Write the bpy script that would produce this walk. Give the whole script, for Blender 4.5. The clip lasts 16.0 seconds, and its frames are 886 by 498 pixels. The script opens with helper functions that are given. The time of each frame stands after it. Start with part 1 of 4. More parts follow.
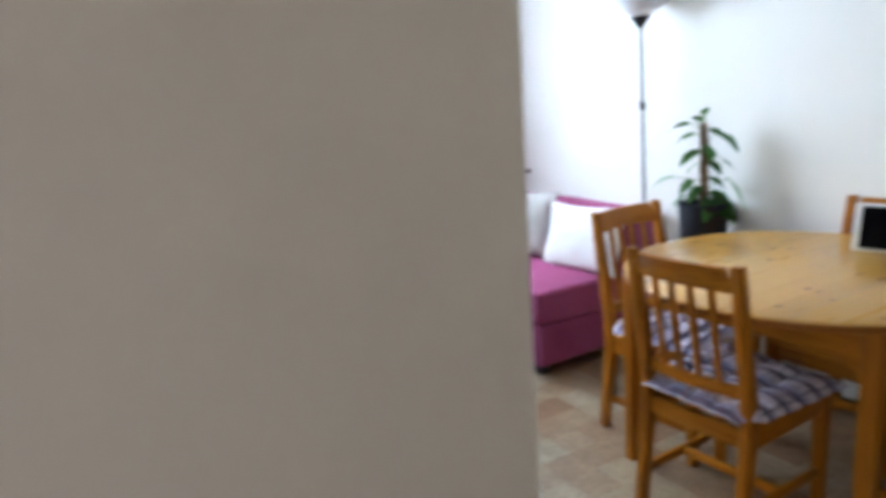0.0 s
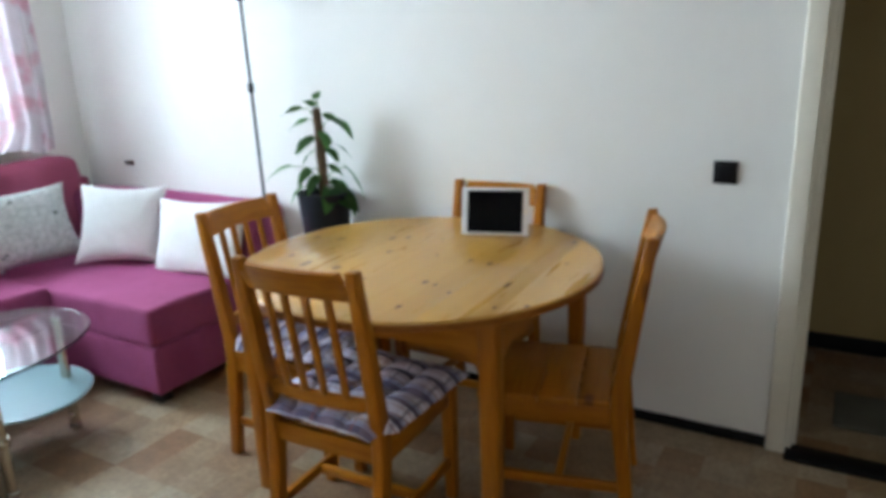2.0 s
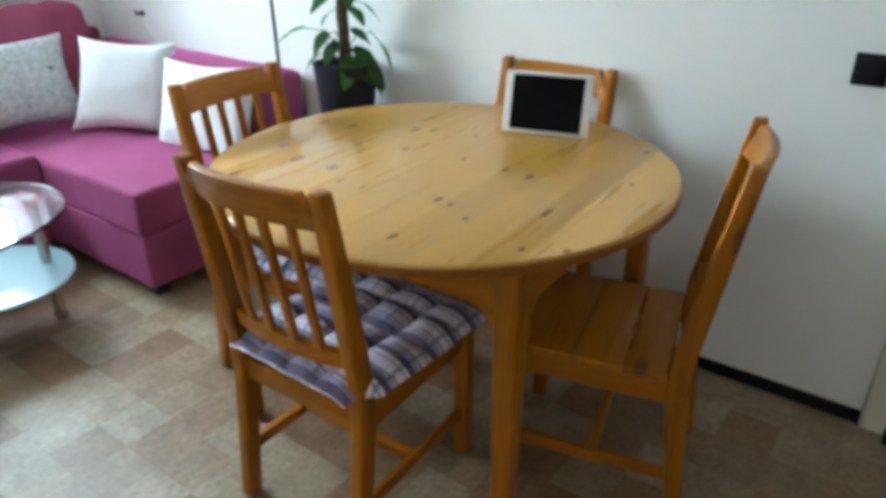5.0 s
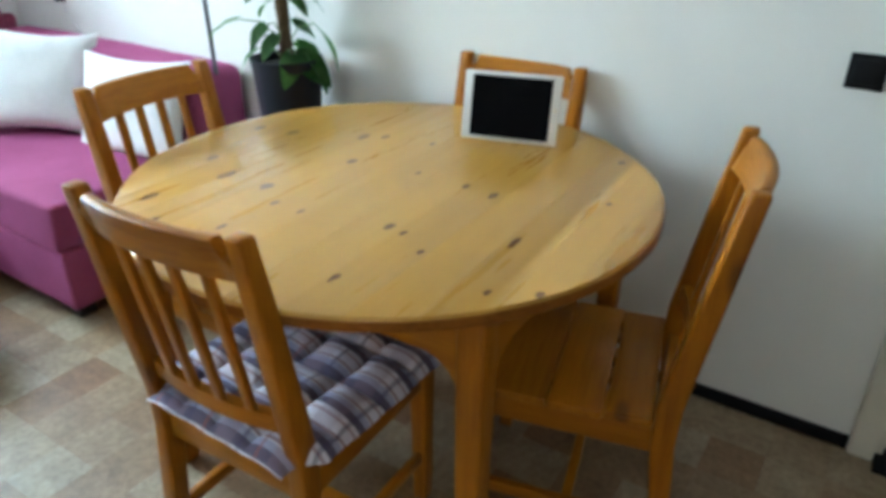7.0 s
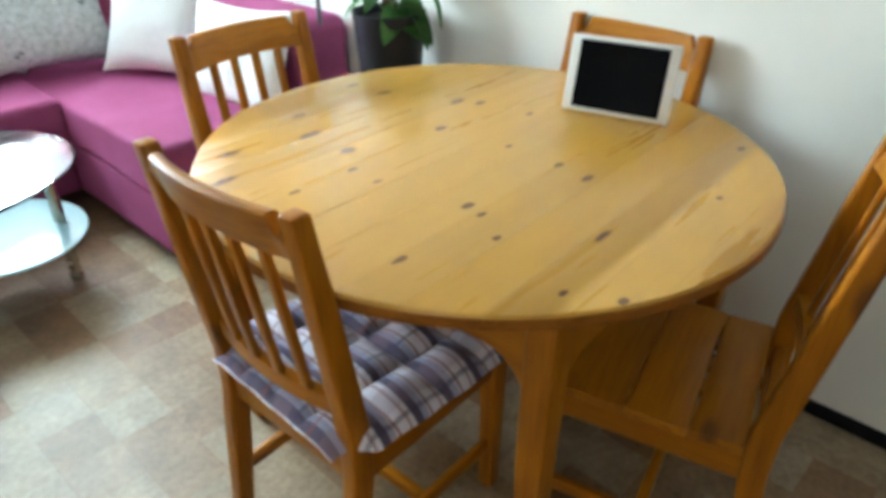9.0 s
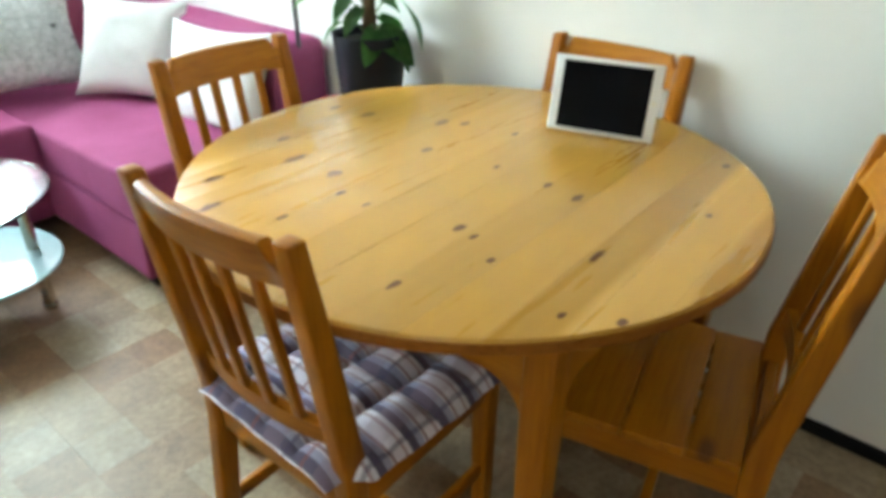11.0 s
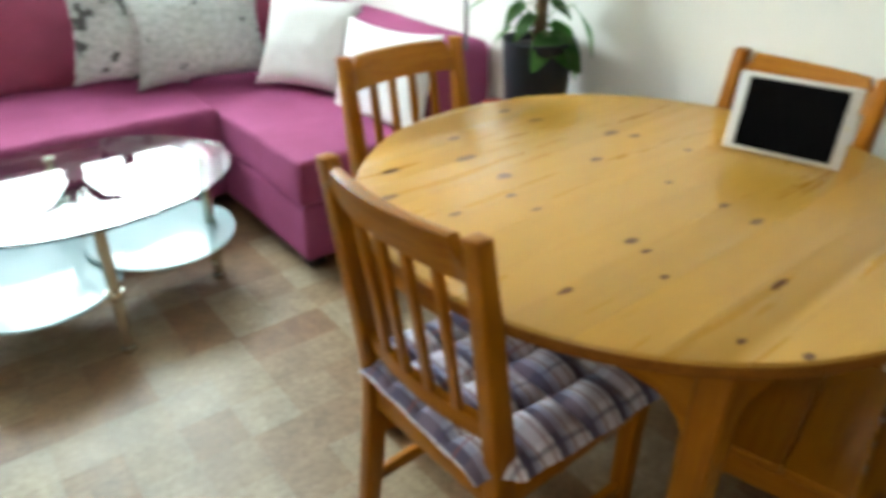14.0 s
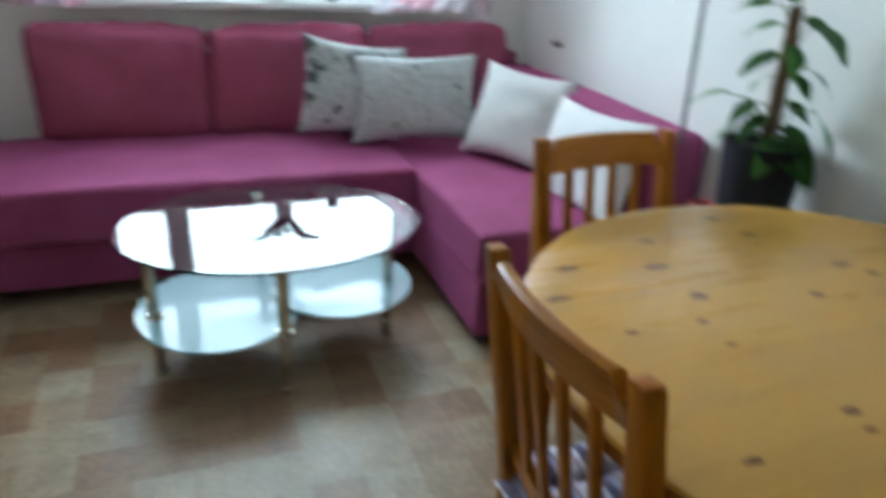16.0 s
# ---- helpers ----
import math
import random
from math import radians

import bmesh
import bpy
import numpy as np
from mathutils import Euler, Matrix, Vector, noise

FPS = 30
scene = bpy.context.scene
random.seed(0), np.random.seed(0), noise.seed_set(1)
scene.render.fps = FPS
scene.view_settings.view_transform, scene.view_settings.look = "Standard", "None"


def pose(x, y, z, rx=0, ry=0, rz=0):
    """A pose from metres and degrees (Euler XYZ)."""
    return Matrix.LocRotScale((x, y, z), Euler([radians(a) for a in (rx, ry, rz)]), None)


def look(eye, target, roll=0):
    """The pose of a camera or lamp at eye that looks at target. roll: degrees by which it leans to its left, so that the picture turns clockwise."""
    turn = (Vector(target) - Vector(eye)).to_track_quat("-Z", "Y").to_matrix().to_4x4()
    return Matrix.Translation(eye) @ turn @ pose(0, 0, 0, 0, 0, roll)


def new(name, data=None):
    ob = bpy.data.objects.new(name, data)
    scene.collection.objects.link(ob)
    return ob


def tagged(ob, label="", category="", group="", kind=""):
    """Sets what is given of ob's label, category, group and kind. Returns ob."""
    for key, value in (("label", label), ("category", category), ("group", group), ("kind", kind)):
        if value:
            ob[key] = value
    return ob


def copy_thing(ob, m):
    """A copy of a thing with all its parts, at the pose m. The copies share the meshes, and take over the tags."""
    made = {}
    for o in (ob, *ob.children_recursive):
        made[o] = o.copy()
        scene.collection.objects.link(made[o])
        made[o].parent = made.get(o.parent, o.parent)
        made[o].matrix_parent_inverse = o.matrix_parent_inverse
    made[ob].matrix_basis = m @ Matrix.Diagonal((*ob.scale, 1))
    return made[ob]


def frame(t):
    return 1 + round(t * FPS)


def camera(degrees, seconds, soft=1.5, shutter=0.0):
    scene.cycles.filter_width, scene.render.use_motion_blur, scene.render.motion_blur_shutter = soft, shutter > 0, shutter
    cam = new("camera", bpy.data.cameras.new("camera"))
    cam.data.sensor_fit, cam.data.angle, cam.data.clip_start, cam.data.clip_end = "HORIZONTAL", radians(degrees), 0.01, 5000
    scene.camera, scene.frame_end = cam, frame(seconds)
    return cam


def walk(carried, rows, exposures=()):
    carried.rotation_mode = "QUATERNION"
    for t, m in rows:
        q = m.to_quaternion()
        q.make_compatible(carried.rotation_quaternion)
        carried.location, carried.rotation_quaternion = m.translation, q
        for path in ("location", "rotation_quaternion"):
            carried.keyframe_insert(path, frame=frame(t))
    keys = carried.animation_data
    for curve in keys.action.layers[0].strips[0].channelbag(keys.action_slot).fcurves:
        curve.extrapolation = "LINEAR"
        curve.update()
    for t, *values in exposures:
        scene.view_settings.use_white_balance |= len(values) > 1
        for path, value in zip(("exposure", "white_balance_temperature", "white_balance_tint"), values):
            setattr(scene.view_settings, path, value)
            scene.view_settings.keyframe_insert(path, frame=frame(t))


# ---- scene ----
cam = camera(64.9, 16.0, soft=4.3, shutter=0.5)
PATH = [
    (0, (-1.905, -1.122, 1.376), (-0.92, 0.563, 0.944), -3.9),
    (0.5, (-1.819, -1.123, 1.39), (-0.558, 0.358, 0.926), -2.7),
    (1, (-1.719, -1.131, 1.36), (-0.358, 0.223, 0.8), -3.1),
    (1.5, (-1.644, -1.062, 1.339), (-0.134, 0.097, 0.725), -1.4),
    (2, (-1.587, -0.966, 1.362), (0.073, 0.014, 0.83), -2.1),
    (2.5, (-1.542, -0.917, 1.344), (0.114, 0.021, 0.729), -1.7),
    (3, (-1.44, -0.871, 1.339), (0.2, 0.053, 0.663), -1.4),
    (3.5, (-1.333, -0.842, 1.334), (0.236, 0.154, 0.597), 0.6),
    (4, (-1.237, -0.837, 1.321), (0.235, 0.214, 0.467), 0.7),
    (6.5, (-0.964, -0.702, 1.304), (0.475, 0.365, 0.414), -0.5),
    (7, (-0.913, -0.677, 1.304), (0.578, 0.286, 0.384), 0.6),
    (7.5, (-0.876, -0.649, 1.296), (0.563, 0.329, 0.308), 1.9),
    (8, (-0.84, -0.64, 1.298), (0.472, 0.458, 0.263), 0.7),
    (8.5, (-0.817, -0.64, 1.306), (0.505, 0.475, 0.3), 1.7),
    (9, (-0.794, -0.65, 1.3), (0.461, 0.512, 0.265), 0.5),
    (9.5, (-0.774, -0.652, 1.294), (0.465, 0.53, 0.263), 0.9),
    (10, (-0.779, -0.64, 1.293), (0.491, 0.529, 0.283), 0.8),
    (12.5, (-0.825, -0.605, 1.31), (0.543, 0.479, 0.334), 0.6),
    (13, (-0.822, -0.6, 1.305), (0.56, 0.466, 0.329), 0.9),
    (13.5, (-0.831, -0.588, 1.304), (0.495, 0.549, 0.331), 1.8),
    (14, (-0.869, -0.575, 1.305), (0.204, 0.798, 0.323), 0.6),
    (14.5, (-0.912, -0.556, 1.3), (0.026, 0.926, 0.339), 0.5),
    (15, (-0.89, -0.551, 1.306), (0.116, 0.901, 0.369), -1.0),
    (15.5, (-0.829, -0.511, 1.304), (0.173, 0.91, 0.315), 1.7),
    (16, (-0.78, -0.482, 1.299), (-0.133, 1.222, 0.475), 3.0),
]
EXPOSURES = [
    (0.0, 0.04, 5550.0, 14.0), (0.5, 0.06, 5450.0, 14.0), (1.0, -0.1, 5400.0, 14.0), (1.5, -0.36, 5450.0, 13.0), (2.0, -0.12, 5650.0, 10.0), (3.0, -0.06, 5650.0, 9.0), (4.0, 0.03, 5600.0, 7.0),
    (6.5, 0.04, 5400.0, 2.0), (8.0, 0.29, 5600.0, 2.0), (10.0, 0.44, 5950.0, 1.0), (13.0, 0.27, 6200.0, -2.0), (14.0, 0.22, 6300.0, 3.0),
    (15.0, -0.2, 6200.0, 4.0), (15.5, -0.16, 6000.0, 3.0), (16.0, -0.6, 5500.0, 4.0),
]
walk(cam, [(t, look(eye, target, roll)) for t, eye, target, roll in PATH], EXPOSURES)

# ---- world and light ----
world = bpy.data.worlds.new("world")
scene.world = world
world.use_nodes = True
wn = world.node_tree
sky = wn.nodes.new("ShaderNodeTexSky")
sky.sky_type, sky.sun_disc = "NISHITA", False
sky.sun_elevation, sky.sun_rotation = radians(42), radians(180)
wn.nodes["Background"].inputs["Strength"].default_value = 0.12
wn.links.new(sky.outputs[0], wn.nodes["Background"].inputs["Color"])


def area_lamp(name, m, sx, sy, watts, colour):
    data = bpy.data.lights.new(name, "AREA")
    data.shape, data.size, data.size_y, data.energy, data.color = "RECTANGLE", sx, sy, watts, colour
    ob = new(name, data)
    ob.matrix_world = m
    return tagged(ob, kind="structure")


sun_data = bpy.data.lights.new("sun", "SUN")
sun_data.energy, sun_data.angle, sun_data.color = 2.5, radians(0.5), (1.0, 0.94, 0.86)
sun = new("sun", sun_data)
sun.matrix_world = look((0.0, -8.0, 7.2), (0.0, 0.0, 0.0))

area_lamp("window_daylight", look((-0.435, 3.055, 1.6), (-0.435, 0.0, 1.5)), 1.62, 1.18, 112.0, (0.825, 0.965, 1.0))
# added fill with no visible source; lifts the partition and the table wall
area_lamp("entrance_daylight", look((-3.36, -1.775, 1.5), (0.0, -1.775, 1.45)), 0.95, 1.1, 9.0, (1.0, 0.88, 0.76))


# ---- materials ----
def nodes_of(name, rough=0.6, metal=0.0, colour=(0.8, 0.8, 0.8)):
    m = bpy.data.materials.new(name)
    m.use_nodes = True
    b = m.node_tree.nodes["Principled BSDF"]
    b.inputs["Roughness"].default_value, b.inputs["Metallic"].default_value = rough, metal
    b.inputs["Base Color"].default_value = (*colour, 1)
    return m, m.node_tree, b


def node(nt, kind, **sets):
    n = nt.nodes.new(kind)
    for key, value in sets.items():
        if key in n.inputs:
            n.inputs[key].default_value = value
    return n


def coords(nt, scale=(1, 1, 1), source="Object"):
    c = nt.nodes.new("ShaderNodeTexCoord")
    m = nt.nodes.new("ShaderNodeMapping")
    m.inputs["Scale"].default_value = scale
    nt.links.new(c.outputs[source], m.inputs["Vector"])
    return m.outputs[0]


def ramp(nt, value, stops):
    r = nt.nodes.new("ShaderNodeValToRGB")
    els = r.color_ramp.elements
    while len(els) < len(stops):
        els.new(0.5)
    for e, (p, c) in zip(els, stops):
        e.position, e.color = p, (*c, 1)
    nt.links.new(value, r.inputs[0])
    return r.outputs[0]


def noise_of(nt, vec, scale, detail=4.0, rough=0.55):
    n = node(nt, "ShaderNodeTexNoise", Scale=scale, Detail=detail, Roughness=rough)
    nt.links.new(vec, n.inputs["Vector"])
    return n.outputs["Fac"]


def mixed(nt, fac, a, b, kind="MIX"):
    x = nt.nodes.new("ShaderNodeMix")
    x.data_type, x.blend_type = "RGBA", kind
    for sock, v in ((x.inputs[0], fac), (x.inputs[6], a), (x.inputs[7], b)):
        if isinstance(v, bpy.types.NodeSocket):
            nt.links.new(v, sock)
        elif isinstance(v, tuple):
            sock.default_value = (*v, 1)
        else:
            sock.default_value = v
    return x.outputs[2]


def calc(nt, op, a, b=0.0, c=0.0):
    x = nt.nodes.new("ShaderNodeMath")
    x.operation = op
    for sock, v in zip(x.inputs, (a, b, c)):
        if isinstance(v, bpy.types.NodeSocket):
            nt.links.new(v, sock)
        else:
            sock.default_value = v
    return x.outputs[0]


def bumped(nt, b, height, strength, distance=0.002):
    n = node(nt, "ShaderNodeBump", Strength=strength, Distance=distance)
    nt.links.new(height, n.inputs["Height"])
    nt.links.new(n.outputs[0], b.inputs["Normal"])


def plain(name, colour, rough, metal=0.0, vary=0.12, scale=9.0, bump=0.15, fine=120.0):
    """A surface of one colour with mottling at two scales and a fine relief."""
    m, nt, b = nodes_of(name, rough, metal)
    v = coords(nt)
    large, small = noise_of(nt, v, scale), noise_of(nt, v, fine, 2.0)
    dark = tuple(x * (1 - vary) for x in colour)
    col = ramp(nt, large, [(0.3, dark), (0.7, colour)])
    col = mixed(nt, 0.25 * min(1, vary * 4), col, ramp(nt, small, [(0.35, dark), (0.65, colour)]))
    nt.links.new(col, b.inputs["Base Color"])
    nt.links.new(calc(nt, "MULTIPLY_ADD", large, 0.16, rough - 0.08), b.inputs["Roughness"])
    bumped(nt, b, small, bump)
    return m


def wall_paint(name, colour):
    m, nt, b = nodes_of(name, 0.75)
    v = coords(nt)
    streak = noise_of(nt, v, 1.6, 5.0)
    grain = noise_of(nt, v, 190.0, 2.0)
    dark = tuple(c * 0.95 for c in colour)
    col = ramp(nt, streak, [(0.35, dark), (0.65, colour)])
    nt.links.new(col, b.inputs["Base Color"])
    bumped(nt, b, calc(nt, "MULTIPLY_ADD", noise_of(nt, v, 55.0, 3.0), 0.6, grain), 0.16, 0.002)
    return m


def pine(name, light, dark, rough=0.3, along=0, knots=(), by_object=False):
    """Varnished pine: long grain along one axis, faint rings and dark knots."""
    m, nt, b = nodes_of(name, rough)
    b.inputs["Specular IOR Level"].default_value = 0.4 if knots else 0.25
    stretch = [14.0, 14.0, 14.0]
    stretch[along] = 0.9
    c = nt.nodes.new("ShaderNodeTexCoord")
    info = nt.nodes.new("ShaderNodeObjectInfo")
    shift = nt.nodes.new("ShaderNodeVectorMath")
    shift.operation = "ADD"
    nt.links.new(c.outputs["Object"], shift.inputs[0])
    spread = nt.nodes.new("ShaderNodeCombineXYZ")
    for s in range(3):
        nt.links.new(calc(nt, "MULTIPLY", info.outputs["Random"], 7.0 + 3.0 * s), spread.inputs[s])
    nt.links.new(spread.outputs[0], shift.inputs[1])
    mp = nt.nodes.new("ShaderNodeMapping")
    mp.inputs["Scale"].default_value = stretch
    nt.links.new(shift.outputs[0], mp.inputs["Vector"])
    grain = noise_of(nt, mp.outputs[0], 2.2, 6.0, 0.6)
    fine = noise_of(nt, mp.outputs[0], 11.0, 3.0, 0.6)
    share = 0.85 if knots else 0.55
    mid = tuple(share * p + (1 - share) * q for p, q in zip(light, dark))
    col = ramp(nt, grain, [(0.3, mid), (0.47, light), (0.66, mid), (0.8, mid if knots else dark)])
    col = mixed(nt, calc(nt, "MULTIPLY", ramp(nt, fine, [(0.48, (0, 0, 0)), (0.8, (1, 1, 1))]), 0.2 if knots else 0.42), col, dark)
    blotch = noise_of(nt, shift.outputs[0], 5.0, 3.0)
    col = mixed(nt, calc(nt, "MULTIPLY", blotch, 0.28), col, mid)
    tone = calc(nt, "MULTIPLY_ADD", info.outputs["Random"], 0.16, 0.9)
    hsv = nt.nodes.new("ShaderNodeHueSaturation")
    nt.links.new(tone, hsv.inputs["Value"])
    nt.links.new(col, hsv.inputs["Color"])
    col = hsv.outputs[0]
    if knots:
        mask = None
        for x, y, r, squash in knots:
            off = nt.nodes.new("ShaderNodeVectorMath")
            off.operation = "SUBTRACT"
            nt.links.new(c.outputs["Object"], off.inputs[0])
            off.inputs[1].default_value = (x, y, 0)
            sc = nt.nodes.new("ShaderNodeVectorMath")
            sc.operation = "MULTIPLY"
            nt.links.new(off.outputs[0], sc.inputs[0])
            sc.inputs[1].default_value = (1 / (2.4 * r * squash), 1 / (1.7 * r), 0)
            ln = nt.nodes.new("ShaderNodeVectorMath")
            ln.operation = "LENGTH"
            nt.links.new(sc.outputs[0], ln.inputs[0])
            mask = ln.outputs["Value"] if mask is None else calc(nt, "MINIMUM", mask, ln.outputs["Value"])
        wob = calc(nt, "ADD", mask, calc(nt, "MULTIPLY", noise_of(nt, c.outputs["Object"], 60.0, 2.0), 0.7))
        core = ramp(nt, wob, [(0.75, (1, 1, 1)), (1.35, (0, 0, 0))])
        col = mixed(nt, calc(nt, "MULTIPLY", core, 0.95), col, (0.12, 0.036, 0.006))
    else:
        vo = node(nt, "ShaderNodeTexVoronoi", Scale=6.5)
        mk = nt.nodes.new("ShaderNodeMapping")
        ks = [1.3, 1.3, 1.3]
        ks[along] = 0.55
        mk.inputs["Scale"].default_value = ks
        nt.links.new(shift.outputs[0], mk.inputs["Vector"])
        nt.links.new(mk.outputs[0], vo.inputs["Vector"])
        core = ramp(nt, vo.outputs["Distance"], [(0.07, (1, 1, 1)), (0.17, (0, 0, 0))])
        col = mixed(nt, calc(nt, "MULTIPLY", core, 0.75), col, (0.1, 0.035, 0.012))
    nt.links.new(col, b.inputs["Base Color"])
    nt.links.new(calc(nt, "MULTIPLY_ADD", grain, 0.2, rough - 0.08), b.inputs["Roughness"])
    bumped(nt, b, fine, 0.08, 0.001)
    return m


def woven(name, colour, light, rough=0.9, weave=420.0, sheen=0.7):
    m, nt, b = nodes_of(name, rough)
    v = coords(nt)
    big = noise_of(nt, v, 5.0, 4.0)
    small = noise_of(nt, v, 75.0, 3.0, 0.7)
    threads = noise_of(nt, v, weave, 1.0)
    col = ramp(nt, big, [(0.3, colour), (0.72, light)])
    col = mixed(nt, calc(nt, "MULTIPLY", small, 0.45), col, tuple(c * 0.72 for c in colour))
    nt.links.new(col, b.inputs["Base Color"])
    b.inputs["Sheen Weight"].default_value = sheen
    b.inputs["Sheen Roughness"].default_value = 0.45
    b.inputs["Sheen Tint"].default_value = (*light, 1)
    bumped(nt, b, threads, 0.35, 0.0015)
    return m


def plaid(name):
    """Blue, white and brown check on a woven cotton."""
    m, nt, b = nodes_of(name, 0.92)
    c = nt.nodes.new("ShaderNodeTexCoord")
    s = nt.nodes.new("ShaderNodeSeparateXYZ")
    nt.links.new(c.outputs["Object"], s.inputs[0])

    def band(value, period, low, high, offset=0.0):
        f = calc(nt, "FRACT", calc(nt, "ADD", calc(nt, "DIVIDE", value, period), offset + 50.0))
        return calc(nt, "MULTIPLY", calc(nt, "GREATER_THAN", f, low), calc(nt, "LESS_THAN", f, high))

    x, y = s.outputs[0], s.outputs[1]
    col = ramp(nt, noise_of(nt, c.outputs["Object"], 12.0), [(0.3, (0.62, 0.60, 0.70)), (0.7, (0.80, 0.75, 0.81))])
    col = mixed(nt, calc(nt, "MULTIPLY", band(y, 0.074, 0.0, 0.24), 0.9), col, (0.045, 0.028, 0.08))
    col = mixed(nt, calc(nt, "MULTIPLY", band(y, 0.074, 0.24, 0.42), 0.6), col, (0.13, 0.15, 0.36))
    col = mixed(nt, calc(nt, "MULTIPLY", band(y, 0.074, 0.46, 0.54), 0.75), col, (0.17, 0.055, 0.06))
    col = mixed(nt, calc(nt, "MULTIPLY", band(y, 0.074, 0.80, 0.88), 0.6), col, (0.26, 0.08, 0.10))
    col = mixed(nt, calc(nt, "MULTIPLY", band(x, 0.13, 0.1, 0.45), 0.34), col, (0.30, 0.20, 0.26))
    col = mixed(nt, calc(nt, "MULTIPLY", band(x, 0.13, 0.54, 0.60), 0.55), col, (0.08, 0.07, 0.15))
    col = mixed(nt, calc(nt, "MULTIPLY", band(x, 0.13, 0.86, 0.91), 0.55), col, (0.30, 0.10, 0.08))
    nt.links.new(col, b.inputs["Base Color"])
    bumped(nt, b, noise_of(nt, c.outputs["Object"], 300.0, 2.0), 0.3, 0.0015)
    return m


def spotted(name, low=0.60, high=0.66, size=13.0):
    """Cream linen with grey-black printed patches."""
    m, nt, b = nodes_of(name, 0.9)
    v = coords(nt)
    base = ramp(nt, noise_of(nt, v, 45.0, 4.0, 0.7), [(0.3, (0.34, 0.35, 0.34)), (0.65, (0.60, 0.61, 0.59))])
    blot = ramp(nt, noise_of(nt, v, size, 2.5, 0.55), [(low, (0, 0, 0)), (high, (1, 1, 1))])
    col = mixed(nt, calc(nt, "MULTIPLY", blot, 0.88), base, (0.04, 0.041, 0.038))
    nt.links.new(col, b.inputs["Base Color"])
    bumped(nt, b, noise_of(nt, v, 260.0, 2.0), 0.4, 0.002)
    return m


def tile_surface(name):
    """Printed beige, sand and terracotta vinyl tiles, each of its own tone."""
    m, nt, b = nodes_of(name, 0.42)
    info = nt.nodes.new("ShaderNodeObjectInfo")
    geo = nt.nodes.new("ShaderNodeNewGeometry")
    pick = calc(nt, "FRACT", calc(nt, "ADD", calc(nt, "MULTIPLY", info.outputs["Random"], 5.37), geo.outputs["Random Per Island"]))
    pos = geo.outputs["Position"]
    tone = ramp(nt, pick, [(0.0, (0.222, 0.124, 0.060)), (0.28, (0.254, 0.158, 0.084)), (0.5, (0.283, 0.200, 0.118)), (0.75, (0.322, 0.250, 0.160)), (1.0, (0.352, 0.290, 0.202))])
    cloud = noise_of(nt, pos, 13.0, 5.0, 0.65)
    col = mixed(nt, 0.85, tone, ramp(nt, cloud, [(0.25, (0.62, 0.56, 0.50)), (0.75, (1.25, 1.22, 1.18))]), "MULTIPLY")
    speck = ramp(nt, noise_of(nt, pos, 55.0, 4.0, 0.7), [(0.33, (0.68, 0.62, 0.57)), (0.62, (1.12, 1.12, 1.12))])
    col = mixed(nt, 0.8, col, speck, "MULTIPLY")
    nt.links.new(col, b.inputs["Base Color"])
    nt.links.new(calc(nt, "MULTIPLY_ADD", cloud, 0.2, 0.34), b.inputs["Roughness"])
    b.inputs["Specular IOR Level"].default_value = 0.5
    bumped(nt, b, noise_of(nt, pos, 60.0, 3.0), 0.12, 0.001)
    return m


def sheer(name):
    """Thin white curtain cloth with soft pink printed flowers."""
    m, nt, b = nodes_of(name, 0.9)
    v = coords(nt)
    flower = ramp(nt, noise_of(nt, v, 7.5, 2.5, 0.55), [(0.50, (0, 0, 0)), (0.66, (1, 1, 1))])
    col = mixed(nt, calc(nt, "MULTIPLY", flower, 0.62), (0.82, 0.78, 0.80), (0.72, 0.30, 0.40))
    nt.links.new(col, b.inputs["Base Color"])
    tr = nt.nodes.new("ShaderNodeBsdfTranslucent")
    nt.links.new(col, tr.inputs["Color"])
    clear = nt.nodes.new("ShaderNodeBsdfTransparent")
    one, two = nt.nodes.new("ShaderNodeMixShader"), nt.nodes.new("ShaderNodeMixShader")
    one.inputs[0].default_value, two.inputs[0].default_value = 0.55, 0.16
    nt.links.new(b.outputs[0], one.inputs[1])
    nt.links.new(tr.outputs[0], one.inputs[2])
    nt.links.new(one.outputs[0], two.inputs[1])
    nt.links.new(clear.outputs[0], two.inputs[2])
    nt.links.new(two.outputs[0], nt.nodes["Material Output"].inputs["Surface"])
    return m


def leaf_green(name, dark, light):
    m, nt, b = nodes_of(name, 0.38)
    v = coords(nt)
    info = nt.nodes.new("ShaderNodeObjectInfo")
    col = ramp(nt, noise_of(nt, v, 22.0, 3.0), [(0.3, dark), (0.75, light)])
    hsv = nt.nodes.new("ShaderNodeHueSaturation")
    nt.links.new(calc(nt, "MULTIPLY_ADD", info.outputs["Random"], 0.7, 0.65), hsv.inputs["Value"])
    nt.links.new(col, hsv.inputs["Color"])
    nt.links.new(hsv.outputs[0], b.inputs["Base Color"])
    bumped(nt, b, noise_of(nt, v, 140.0, 2.0), 0.2, 0.001)
    through_light = nt.nodes.new("ShaderNodeBsdfTranslucent")
    nt.links.new(hsv.outputs[0], through_light.inputs["Color"])
    both = nt.nodes.new("ShaderNodeMixShader")
    both.inputs[0].default_value = 0.35
    nt.links.new(b.outputs[0], both.inputs[1])
    nt.links.new(through_light.outputs[0], both.inputs[2])
    nt.links.new(both.outputs[0], nt.nodes["Material Output"].inputs["Surface"])
    return m


def glass(name, tint, rough=0.0):
    m, nt, b = nodes_of(name, rough, 0.0, tint)
    b.inputs["Transmission Weight"].default_value = 1.0
    b.inputs["IOR"].default_value = 1.5
    return m


